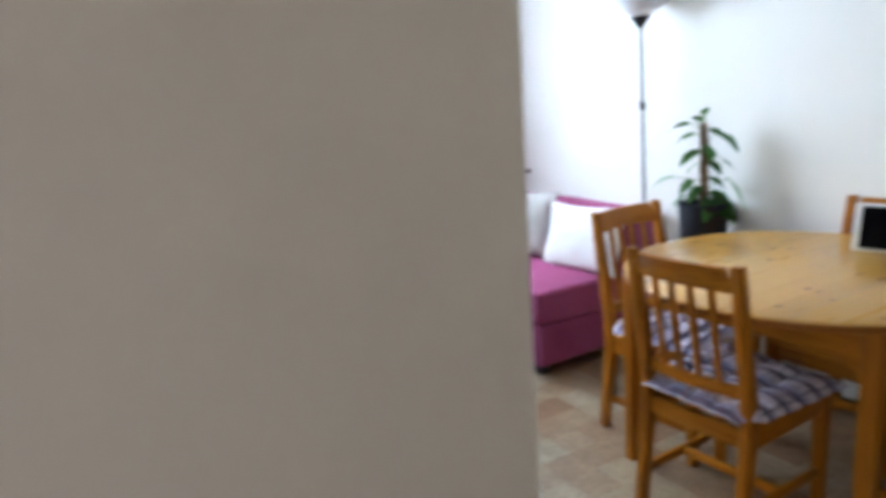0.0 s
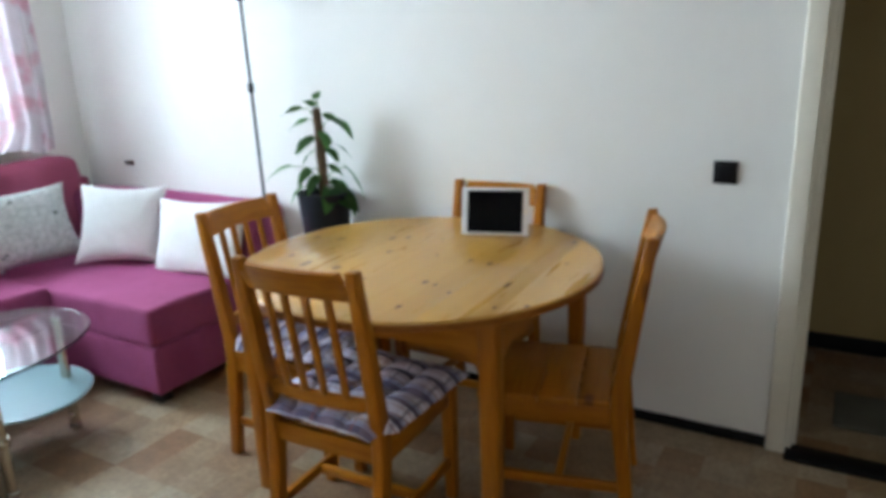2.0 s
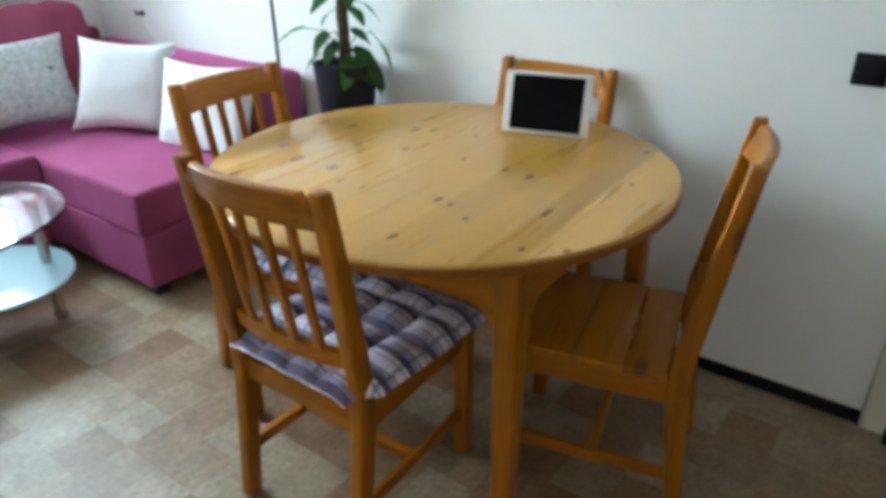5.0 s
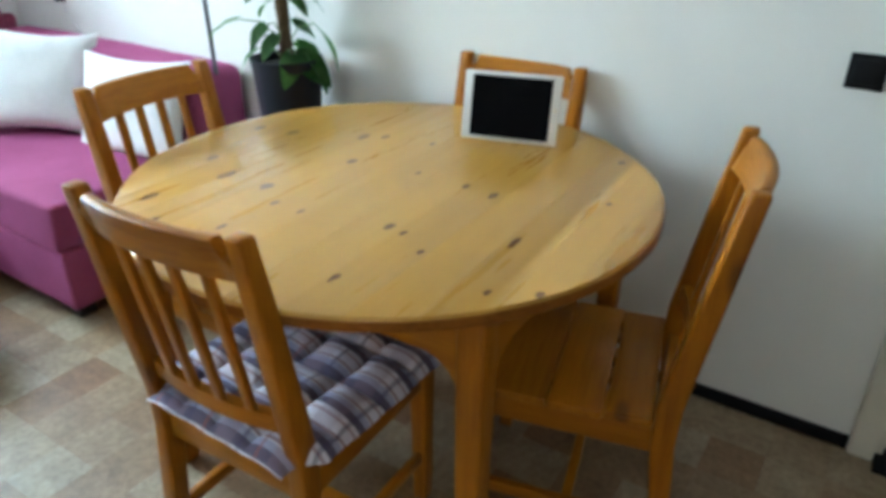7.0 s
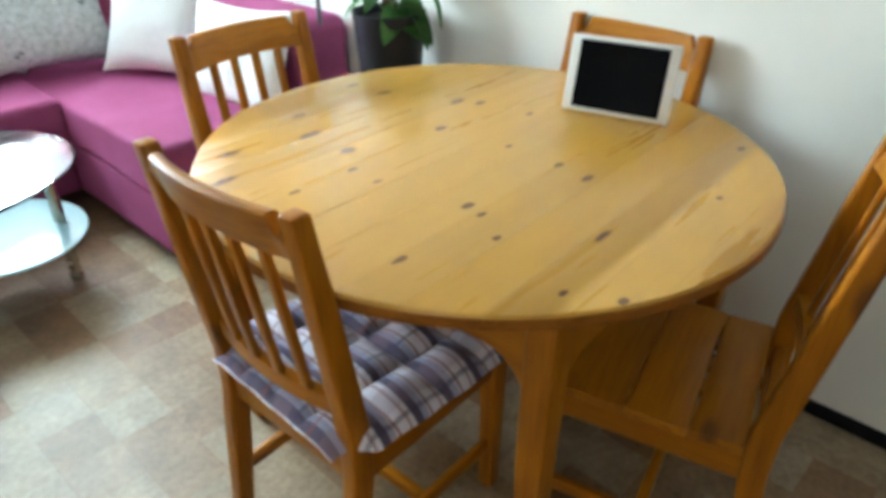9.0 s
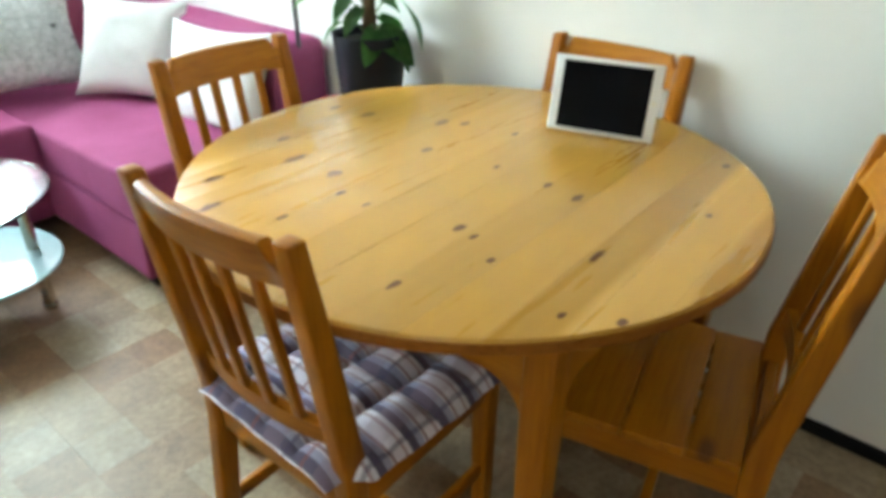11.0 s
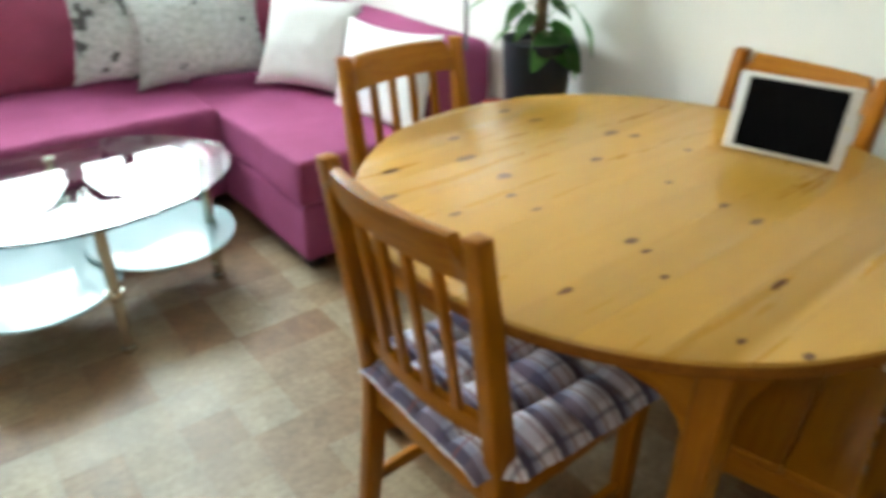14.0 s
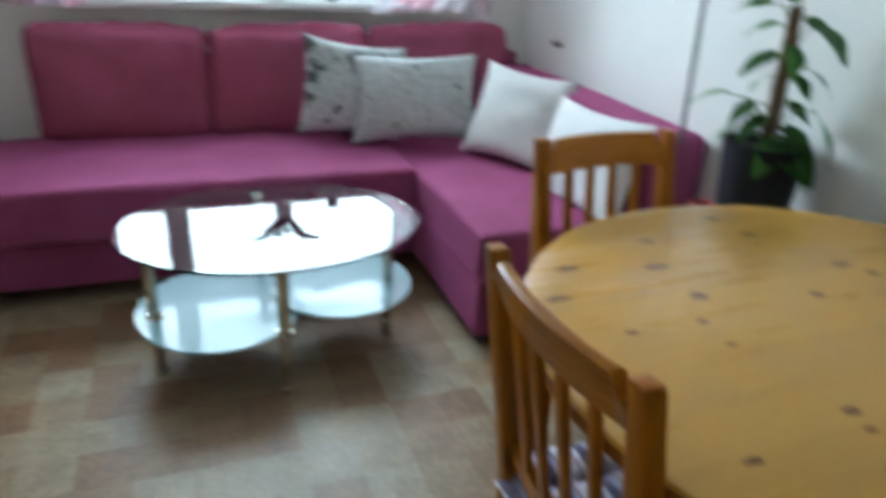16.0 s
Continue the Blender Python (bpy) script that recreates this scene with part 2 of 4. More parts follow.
def glow(name, colour, strength):
    m = bpy.data.materials.new(name)
    m.use_nodes = True
    nt = m.node_tree
    nt.nodes.remove(nt.nodes["Principled BSDF"])
    e = node(nt, "ShaderNodeEmission", Strength=strength)
    v = coords(nt, (0.25, 0.25, 0.25))
    col = ramp(nt, noise_of(nt, v, 1.2, 4.0), [(0.3, tuple(c * 0.9 for c in colour)), (0.7, colour)])
    nt.links.new(col, e.inputs["Color"])
    nt.links.new(e.outputs[0], nt.nodes["Material Output"].inputs["Surface"])
    return m


KNOTS = [(-0.141, 0.413, 0.0088, 1.6), (-0.2, 0.306, 0.0118, 2), (-0.368, 0.346, 0.0118, 1.6), (-0.446, 0.247, 0.0104, 2), (-0.202, 0.185, 0.0132, 1.2),
         (-0.256, 0.11, 0.0071, 1.3), (-0.261, 0.039, 0.006, 1.3), (-0.391, 0.116, 0.0061, 1.6), (0.086, 0.484, 0.0088, 1.6), (0.103, 0.386, 0.0129, 1.3),
         (0.173, 0.212, 0.0124, 1.3), (0.204, 0.166, 0.009, 1.3), (0.015, 0.127, 0.0089, 1.5), (0.033, -0.042, 0.006, 1.4), (0.219, 0.036, 0.0061, 1.4),
         (-0.223, -0.146, 0.0089, 1.3), (-0.233, -0.184, 0.0061, 1.5), (-0.279, -0.25, 0.006, 1.3), (-0.427, -0.181, 0.0068, 1.6), (-0.338, -0.413, 0.006, 1.2),
         (-0.3, -0.486, 0.0065, 1.2), (-0.16, -0.373, 0.0075, 2.6), (0.01, -0.242, 0.009, 1.8), (0.025, -0.169, 0.0074, 1.3), (0.096, -0.458, 0.006, 1.3), (0.344, -0.403, 0.008, 1.2)]

M_WALL = wall_paint("white_wall_paint", (0.86, 0.845, 0.79))
M_WALL_BACK = wall_paint("beige_wall_paint", (0.87, 0.79, 0.67))
# unseen side and rear walls, coloured dark to cut bounce and deepen shade
M_SIDE_DARKENED = wall_paint("side_wall_bounce_cut", (0.42, 0.36, 0.28))
M_CEIL = wall_paint("ceiling_paint", (0.74, 0.74, 0.73))
M_TRIM = plain("cream_gloss_paint", (0.80, 0.755, 0.63), 0.35, vary=0.06, bump=0.05)
M_BLACK = plain("black_vinyl_skirting", (0.007, 0.007, 0.008), 0.55)
M_BLACK.node_tree.nodes["Principled BSDF"].inputs["Specular IOR Level"].default_value = 0.15
M_GROUT = plain("floor_joint", (0.15, 0.105, 0.07), 0.7)
M_TILE = tile_surface("vinyl_tile")
M_TOP = pine("pine_tabletop", (0.57, 0.298, 0.044), (0.45, 0.205, 0.024), 0.28, 0, KNOTS)
M_TOP.node_tree.nodes["Principled BSDF"].inputs["Coat Weight"].default_value = 0.3
M_TOP.node_tree.nodes["Principled BSDF"].inputs["Coat Roughness"].default_value = 0.13
M_PINE_Z = pine("pine_upright", (0.40, 0.142, 0.003), (0.16, 0.036, 0.001), 0.33, 2)
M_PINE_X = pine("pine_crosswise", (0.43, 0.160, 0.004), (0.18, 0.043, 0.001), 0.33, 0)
M_PINE_Y = pine("pine_lengthwise", (0.40, 0.142, 0.003), (0.16, 0.036, 0.001), 0.33, 1)
# varnished pine with the shade of the table rim put into its colour
M_EDGE_SHADED = pine("pine_edge_shaded", (0.30, 0.105, 0.010), (0.13, 0.034, 0.003), 0.4, 0)
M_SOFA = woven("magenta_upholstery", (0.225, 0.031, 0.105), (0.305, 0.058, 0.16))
# dustier back cloth, lightened: light falling on the backs is in the colour
M_SOFA_BACK_LIT = woven("magenta_back_upholstery_lit", (0.30, 0.055, 0.11), (0.39, 0.086, 0.16))
M_DARK = plain("dark_underside", (0.02, 0.016, 0.018), 0.8)
M_PLAID = plaid("plaid_cotton")
M_CREAM = woven("cream_cotton", (0.72, 0.71, 0.68), (0.84, 0.83, 0.81), 0.9, 300.0, 0.15)
M_PRINT = spotted("printed_linen", 0.55, 0.58, 11.0)
M_SPECK = spotted("speckled_linen", 0.68, 0.73)
M_SHEER = sheer("sheer_curtain_cloth")
M_GLASS = glass("clear_glass", (0.90, 0.97, 0.95))
M_FROST, nt_f, b_f = nodes_of("frosted_glass", 0.35, 0.0, (0.21, 0.34, 0.37))
b_f.inputs["Transmission Weight"].default_value = 0.35
b_f.inputs["Coat Weight"].default_value, b_f.inputs["Coat Roughness"].default_value = 0.6, 0.04
bumped(nt_f, b_f, noise_of(nt_f, coords(nt_f), 400.0, 1.0), 0.05, 0.0005)
M_PANE = glass("window_glass", (1.0, 1.0, 1.0))
M_CHROME = plain("brushed_metal", (0.62, 0.58, 0.50), 0.25, 1.0, vary=0.08, bump=0.04)
M_WHITE = plain("white_plastic", (0.78, 0.77, 0.75), 0.3, vary=0.03, bump=0.02)
M_SCREEN = plain("black_screen_glass", (0.003, 0.003, 0.004), 0.1, vary=0.1, bump=0.0)
M_SCREEN.node_tree.nodes["Principled BSDF"].inputs["Specular IOR Level"].default_value = 0.06
M_POT = plain("anthracite_pot", (0.009, 0.013, 0.021), 0.45, vary=0.25, bump=0.1)
M_SOIL = plain("potting_soil", (0.03, 0.02, 0.014), 0.95, vary=0.5, scale=40.0, bump=0.8)
M_MOSS = plain("moss_pole_fibre", (0.19, 0.125, 0.065), 0.95, vary=0.55, scale=45.0, bump=0.9)
M_LEAF = leaf_green("glossy_leaf", (0.04, 0.14, 0.024), (0.17, 0.36, 0.08))
M_ALOE = plain("dark_succulent_leaf", (0.03, 0.075, 0.03), 0.5, vary=0.4, scale=30.0)
M_STEM = plain("green_stem", (0.20, 0.30, 0.09), 0.5)
M_POLE = plain("painted_lamp_pole", (0.13, 0.13, 0.14), 0.35, 0.3)
M_OPAL = plain("opal_glass_bowl", (0.82, 0.83, 0.86), 0.3, vary=0.03, bump=0.02)
M_RED = plain("red_glazed_ceramic", (0.55, 0.05, 0.03), 0.35)
M_MAT = woven("green_grey_doormat", (0.10, 0.10, 0.075), (0.16, 0.155, 0.12))
M_HALL = wall_paint("ochre_hall_paint", (0.42, 0.32, 0.13))
M_SKY = glow("bright_overcast_distance", (1.0, 1.0, 1.0), 6.0)


# ---- mesh helpers ----
def part(name, bm, material, parent=None, label="", smooth=True):
    """Links a bmesh as one mesh object, under a thing or a part if one is given."""
    bmesh.ops.recalc_face_normals(bm, faces=bm.faces)
    me = bpy.data.meshes.new(name)
    bm.to_mesh(me)
    bm.free()
    me.materials.append(material)
    if smooth:
        me.polygons.foreach_set("use_smooth", [True] * len(me.polygons))
        me.set_sharp_from_angle(angle=radians(40))
    ob = new(name, me)
    if parent is not None:
        ob.parent = parent
    if label:
        ob["label"] = label
    return ob


def empty(name, m, label, category, group="", kind=""):
    ob = new(name)
    ob.empty_display_size = 0.1
    ob.matrix_world = m
    return tagged(ob, label, category, group, kind)


def box(x0, y0, z0, x1, y1, z1, bevel=0.0, seg=2, bm=None):
    bm = bm or bmesh.new()
    made = bmesh.ops.create_cube(bm, size=1.0, matrix=Matrix.LocRotScale(((x0 + x1) / 2, (y0 + y1) / 2, (z0 + z1) / 2), None, (x1 - x0, y1 - y0, z1 - z0)))
    if bevel:
        edges = list({e for v in made["verts"] for e in v.link_edges})
        bmesh.ops.bevel(bm, geom=edges, offset=bevel, segments=seg, profile=0.5, affect="EDGES")
    return bm


def hull_beam(sections, bevel=0.004, seg=2):
    """A bar through rectangular sections (x0, x1, y0, y1, z), joined from the lowest up."""
    bm = bmesh.new()
    rings = []
    for x0, x1, y0, y1, z in sections:
        rings.append([bm.verts.new(p) for p in ((x0, y0, z), (x1, y0, z), (x1, y1, z), (x0, y1, z))])
    for a, b in zip(rings, rings[1:]):
        for i in range(4):
            bm.faces.new((a[i], a[(i + 1) % 4], b[(i + 1) % 4], b[i]))
    bm.faces.new(rings[0][::-1])
    bm.faces.new(rings[-1])
    bmesh.ops.recalc_face_normals(bm, faces=bm.faces)
    if bevel:
        sharp = [e for e in bm.edges if len(e.link_faces) == 2 and e.calc_face_angle() > 0.9]
        bmesh.ops.bevel(bm, geom=sharp, offset=bevel, segments=seg, profile=0.5, affect="EDGES")
    return bm


def lathe(profile, n=32, closed=True):
    """Turns (radius, z) points round the z axis."""
    bm = bmesh.new()
    rings = [[bm.verts.new((r * math.cos(2 * math.pi * i / n), r * math.sin(2 * math.pi * i / n), z)) for i in range(n)] for r, z in profile]
    for a, b in zip(rings, rings[1:]):
        for i in range(n):
            bm.faces.new((a[i], a[(i + 1) % n], b[(i + 1) % n], b[i]))
    if closed:
        bm.faces.new(rings[0][::-1])
        bm.faces.new(rings[-1])
    return bm


def tube(points, radii, n=10):
    """A round bar through points, with a radius at each."""
    bm = bmesh.new()
    pts = [Vector(p) for p in points]
    rings = []
    for i, p in enumerate(pts):
        way = (pts[min(i + 1, len(pts) - 1)] - pts[max(i - 1, 0)]).normalized()
        side = way.orthogonal().normalized() if not rings else (side - way * side.dot(way)).normalized()
        up = way.cross(side)
        rings.append([bm.verts.new(p + radii[i] * (math.cos(a) * side + math.sin(a) * up)) for a in (2 * math.pi * k / n for k in range(n))])
    for a, b in zip(rings, rings[1:]):
        for i in range(n):
            bm.faces.new((a[i], a[(i + 1) % n], b[(i + 1) % n], b[i]))
    bm.faces.new(rings[0][::-1])
    bm.faces.new(rings[-1])
    return bm


def soft_box(x0, y0, z0, x1, y1, z1, r, puff=(0, 0, 0), wrinkle=0.0, step=0.04, seed=0.0):
    """An upholstered block: rounded edges, faces that swell, and uneven cloth."""
    half = Vector(((x1 - x0) / 2, (y1 - y0) / 2, (z1 - z0) / 2))
    mid = Vector(((x0 + x1) / 2, (y0 + y1) / 2, (z0 + z1) / 2))
    bm = bmesh.new()
    seen = {}
    counts = [max(3, int(2 * h / step)) for h in half]

    def vert(p):
        key = tuple(round(c, 5) for c in p)
        if key in seen:
            return seen[key]
        inner = Vector([max(-(h - r), min(h - r, c)) for c, h in zip(p, half)])
        off = Vector(p) - inner
        q = inner + off.normalized() * r if off.length > 1e-9 else inner
        u = [c / h for c, h in zip(p, half)]
        for a in range(3):
            swell = puff[a] * (1 - u[(a + 1) % 3] ** 2) * (1 - u[(a + 2) % 3] ** 2)
            q[a] += swell * u[a]
        q += mid
        if wrinkle:
            q += wrinkle * noise.noise_vector(q * 5.0 + Vector((seed, seed, seed))) + 0.4 * wrinkle * noise.noise_vector(q * 17.0)
        seen[key] = bm.verts.new(q)
        return seen[key]

    def edge_steps(n, h):
        # extra rows close to the edges, for the rounding
        ts = [-1 + 2 * i / n for i in range(n + 1)]
        c = r / h
        extra = [-1 + c * 0.3, -1 + c * 0.65, -1 + c, 1 - c, 1 - c * 0.65, 1 - c * 0.3]
        inside = [t for t in ts if abs(t) == 1 or abs(t) < 1 - c * 1.15]
        return sorted(set(round(t, 6) for t in inside + extra))

    grids = [edge_steps(n, h) for n, h in zip(counts, half)]
    for a in range(3):
        b, c = (a + 1) % 3, (a + 2) % 3
        for sign in (-1, 1):
            for i in range(len(grids[b]) - 1):
                for j in range(len(grids[c]) - 1):
                    quad = []
                    for s, t in ((i, j), (i + 1, j), (i + 1, j + 1), (i, j + 1)):
                        p = [0, 0, 0]
                        p[a], p[b], p[c] = sign * half[a], grids[b][s] * half[b], grids[c][t] * half[c]
                        quad.append(vert(p))
                    if len(set(quad)) == 4:
                        bm.faces.new(quad if sign > 0 else quad[::-1])
    return bm


def pillow(w, h, t, wrinkle=0.008, seed=0.0, n=26):
    """A scatter cushion: two swelling faces that meet in a seam with drawn-in sides and pointed corners."""
    bm = bmesh.new()
    sides = []
    for sign in (1, -1):
        grid = []
        for i in range(n + 1):
            row = []
            for j in range(n + 1):
                u, v = -1 + 2 * i / n, -1 + 2 * j / n
                x = w / 2 * u * (1 - 0.12 * (1 - v * v) * abs(u) ** 3)
                y = h / 2 * v * (1 - 0.12 * (1 - u * u) * abs(v) ** 3)
                z = sign * t / 2 * ((1 - u * u) * (1 - v * v)) ** 0.42
                p = Vector((x, y, z))
                d = wrinkle * noise.noise(Vector((x * 9 + seed, y * 9, sign))) + 0.5 * wrinkle * noise.noise(Vector((x * 26, y * 26 + seed, sign)))
                p.z += d * (1 - max(abs(u), abs(v)) ** 6)
                if sign < 0 and (i in (0, n) or j in (0, n)):
                    row.append(sides[0][i][j])
                else:
                    row.append(bm.verts.new(p))
            grid.append(row)
        sides.append(grid)
        for i in range(n):
            for j in range(n):
                q = (grid[i][j], grid[i + 1][j], grid[i + 1][j + 1], grid[i][j + 1])
                bm.faces.new(q if sign > 0 else q[::-1])
    return bm


# ---- room ----
X_E, Y_N, Z_C = 0.847, 2.82, 2.45     # table wall, window wall, ceiling
Y_P = -0.595                          # face of the partition by the entrance
DOOR0, DOOR1 = -0.867, -1.66          # opening in the table wall


def slab(name, x0, y0, z0, x1, y1, z1, mat, label, category):
    return tagged(part(name, box(x0, y0, z0, x1, y1, z1), mat, None, smooth=False), label, category, kind="structure")


bm = box(-3.3, -2.6, -0.12, 2.05, Y_P + 0.11, -0.0015)
box(-2.0, Y_P + 0.11, -0.12, X_E + 0.05, Y_N + 0.1, -0.0015, bm=bm)
box(X_E + 0.05, Y_P + 0.11, -0.12, 2.05, 0.35, -0.0015, bm=bm)
floor = tagged(part("floor", bm, M_GROUT, smooth=False), "beige and brown tiled vinyl floor", "floor", kind="structure")
slab("ceiling", -3.3, -2.6, Z_C, 2.2, 3.2, Z_C + 0.12, M_CEIL, "plain white painted ceiling", "ceiling")
bm = box(X_E, DOOR0, 0, X_E + 0.11, Y_N, Z_C)
box(X_E, -2.6, 0, X_E + 0.11, DOOR1, Z_C, bm=bm)
box(X_E, DOOR1, 2.06, X_E + 0.11, DOOR0, Z_C, bm=bm)
wall_east = tagged(part("wall_east", bm, M_WALL, smooth=False), "white painted wall behind the dining table", "wall", kind="structure")
WX0, WX1, WZ0, WZ1 = -1.25, 0.38, 1.0, 2.2
bm = box(-1.95, Y_N, 0, WX0, Y_N + 0.26, Z_C)
box(WX1, Y_N, 0, X_E + 0.11, Y_N + 0.26, Z_C, bm=bm)
box(WX0, Y_N, 0, WX1, Y_N + 0.26, WZ0, bm=bm)
box(WX0, Y_N, WZ1, WX1, Y_N + 0.26, Z_C, bm=bm)
wall_north = tagged(part("wall_north", bm, M_WALL, smooth=False), "white wall with a wide window above the sofa", "wall", kind="structure")
slab("wall_west", -2.06, Y_P + 0.11, 0, -1.95, Y_N + 0.26, Z_C, M_SIDE_DARKENED, "ochre side wall beside the sofa, darkened to cut bounced light", "wall")
tagged(part("wall_partition", box(-3.3, Y_P, 0, -1.497, Y_P + 0.11, Z_C, 0.006), M_WALL_BACK), "beige painted partition wall by the entrance", "wall", kind="structure")
slab("wall_south", -3.42, -2.72, 0, 2.0, -2.6, Z_C, M_SIDE_DARKENED, "plain ochre wall behind the entrance, darkened to cut bounced light", "wall")
# unseen wall with an invented opening that lets the added fill in
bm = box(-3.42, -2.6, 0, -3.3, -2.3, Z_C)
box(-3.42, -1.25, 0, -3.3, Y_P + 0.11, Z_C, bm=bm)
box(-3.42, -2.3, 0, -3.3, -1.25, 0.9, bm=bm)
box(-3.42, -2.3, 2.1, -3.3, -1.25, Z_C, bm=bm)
tagged(part("wall_entrance", bm, M_SIDE_DARKENED, smooth=False), "ochre side wall of the entrance, darkened, with an added opening for fill", "wall", kind="structure")
slab("wall_hall", 1.86, -2.6, 0, 2.0, 0.4, Z_C, M_HALL, "dark ochre wall of the dim hall", "wall")
slab("wall_hall_end", X_E + 0.11, 0.3, 0, 1.86, 0.4, Z_C, M_HALL, "dark ochre end wall of the dim hall", "wall")

tagged(part("baseboard", box(X_E - 0.012, DOOR0 + 0.052, 0, X_E, 1.5, 0.04, 0.003), M_BLACK), "black vinyl baseboard along the white wall", "baseboard", kind="structure")
tagged(part("baseboard", box(1.845, -2.6, 0, 1.86, 0.3, 0.075, 0.003), M_BLACK), "black baseboard in the dim hall", "baseboard", kind="structure")
tagged(part("threshold", box(0.778, DOOR1, 0, 0.882, DOOR0 - 0.012, 0.014, 0.005), M_BLACK), "black worn threshold strip in the doorway", "threshold", kind="structure")

door_1 = empty("door_1", pose(0, 0, 0), "cream painted door frame round an open doorway", "door frame", kind="structure")
part("casing", hull_beam([(X_E - 0.028, X_E, DOOR0 - 0.012, DOOR0 + 0.05, 0), (X_E - 0.028, X_E, DOOR0 - 0.012, DOOR0 + 0.05, 2.10)], 0.007, 3), M_TRIM, door_1)
part("casing", hull_beam([(X_E - 0.028, X_E, DOOR1 - 0.075, DOOR1 + 0.012, 0), (X_E - 0.028, X_E, DOOR1 - 0.075, DOOR1 + 0.012, 2.10)], 0.007, 3), M_TRIM, door_1)
part("casing", box(X_E - 0.027, DOOR1 - 0.075, 2.05, X_E, DOOR0 + 0.05, 2.135, 0.006), M_TRIM, door_1)
part("jamb", box(X_E, DOOR0 - 0.03, 0, X_E + 0.115, DOOR0 + 0.002, 2.05, 0.003), M_TRIM, door_1)
part("jamb", box(X_E, DOOR1 - 0.002, 0, X_E + 0.115, DOOR1 + 0.03, 2.05, 0.003), M_TRIM, door_1)
part("door_stop", box(X_E + 0.03, DOOR0 - 0.042, 0, X_E + 0.06, DOOR0 - 0.029, 2.05, 0.002), M_TRIM, door_1)

# window
window_1 = empty("window_1", pose(0, 0, 0), "white framed double window letting in bright daylight", "window", kind="structure")
MULL = -0.89
for x0, x1 in ((WX0, WX0 + 0.06), (MULL - 0.06, MULL + 0.06), (WX1 - 0.06, WX1)):
    part("window_frame", box(x0, Y_N + 0.10, WZ0, x1, Y_N + 0.17, WZ1, 0.006), M_WHITE, window_1)
for x0, x1 in ((WX0 + 0.06, MULL - 0.06), (MULL + 0.06, WX1 - 0.06)):
    part("window_frame", box(x0, Y_N + 0.10, WZ0, x1, Y_N + 0.17, WZ0 + 0.07, 0.006), M_WHITE, window_1)
    part("window_frame", box(x0, Y_N + 0.10, WZ1 - 0.07, x1, Y_N + 0.17, WZ1, 0.006), M_WHITE, window_1)
    p = part("pane", box(x0, Y_N + 0.13, WZ0 + 0.07, x1, Y_N + 0.134, WZ1 - 0.07), M_PANE, window_1, smooth=False)
    p.visible_shadow = False
part("window_sill", box(WX0 - 0.06, Y_N - 0.09, WZ0 - 0.035, WX1 + 0.06, Y_N + 0.10, WZ0, 0.008, 3), M_WHITE, window_1)
tagged(part("backdrop", box(-9, 9.0, -3, 9, 9.05, 9), M_SKY, smooth=False), "bright hazy daylight beyond the window", "backdrop", kind="structure")

# light switch and wall socket
light_switch = empty("light_switch", pose(X_E, -0.621, 0.962), "square black light switch on the white wall", "light switch")
part("frame", box(-0.009, -0.038, -0.038, 0, 0.038, 0.038, 0.003), M_BLACK, light_switch)
part("rocker", box(-0.013, -0.026, -0.026, -0.009, 0.026, 0.026, 0.002), M_BLACK, light_switch)
wall_hook = empty("wall_hook", pose(X_E, 2.43, 0.863), "small dark metal hook on the wall above the sofa", "wall hook")
part("plate", box(-0.006, -0.022, -0.012, 0, 0.022, 0.012, 0.002), M_CHROME, wall_hook)
part("hook", tube([(-0.004, 0, 0), (-0.03, 0, -0.004), (-0.036, 0, 0.016)], [0.006, 0.006, 0.005]), M_DARK, wall_hook)


cable = tagged(part("cable", tube([(X_E - 0.004, 2.43 - 0.22 * k / 9, 0.849 - 0.19 * (k / 9) ** 0.6) for k in range(10)], [0.0028] * 10, 8), M_WHITE), "thin white cable hanging along the wall", "cable")

# ---- dining table ----
table = empty("dining_table", pose(0.2355, 0.196, 0, 0, 0, 1.9), "round varnished pine dining table with visible knots", "dining table")
TOP, LONG, SHORT, SLANT = 0.743, 0.581, 0.572, radians(58)
CA, SA = math.cos(SLANT), math.sin(SLANT)
QA = CA * CA / LONG**2 + SA * SA / SHORT**2
QB = 2 * CA * SA * (1 / LONG**2 - 1 / SHORT**2)
QC = SA * SA / LONG**2 + CA * CA / SHORT**2
HY = math.sqrt(4 * QA / (4 * QA * QC - QB * QB)) - 1e-4
EDGES = [-HY, -0.525, -0.445, -0.36, -0.265, -0.17, -0.077, 0.018, 0.112, 0.206, 0.3, 0.392, 0.475, 0.54, HY]


def rim(y, side):
    """The x of the slightly oval rim at y."""
    return (-QB * y + side * math.sqrt(max(0.0, QB * QB * y * y - 4 * QA * (QC * y * y - 1)))) / (2 * QA)


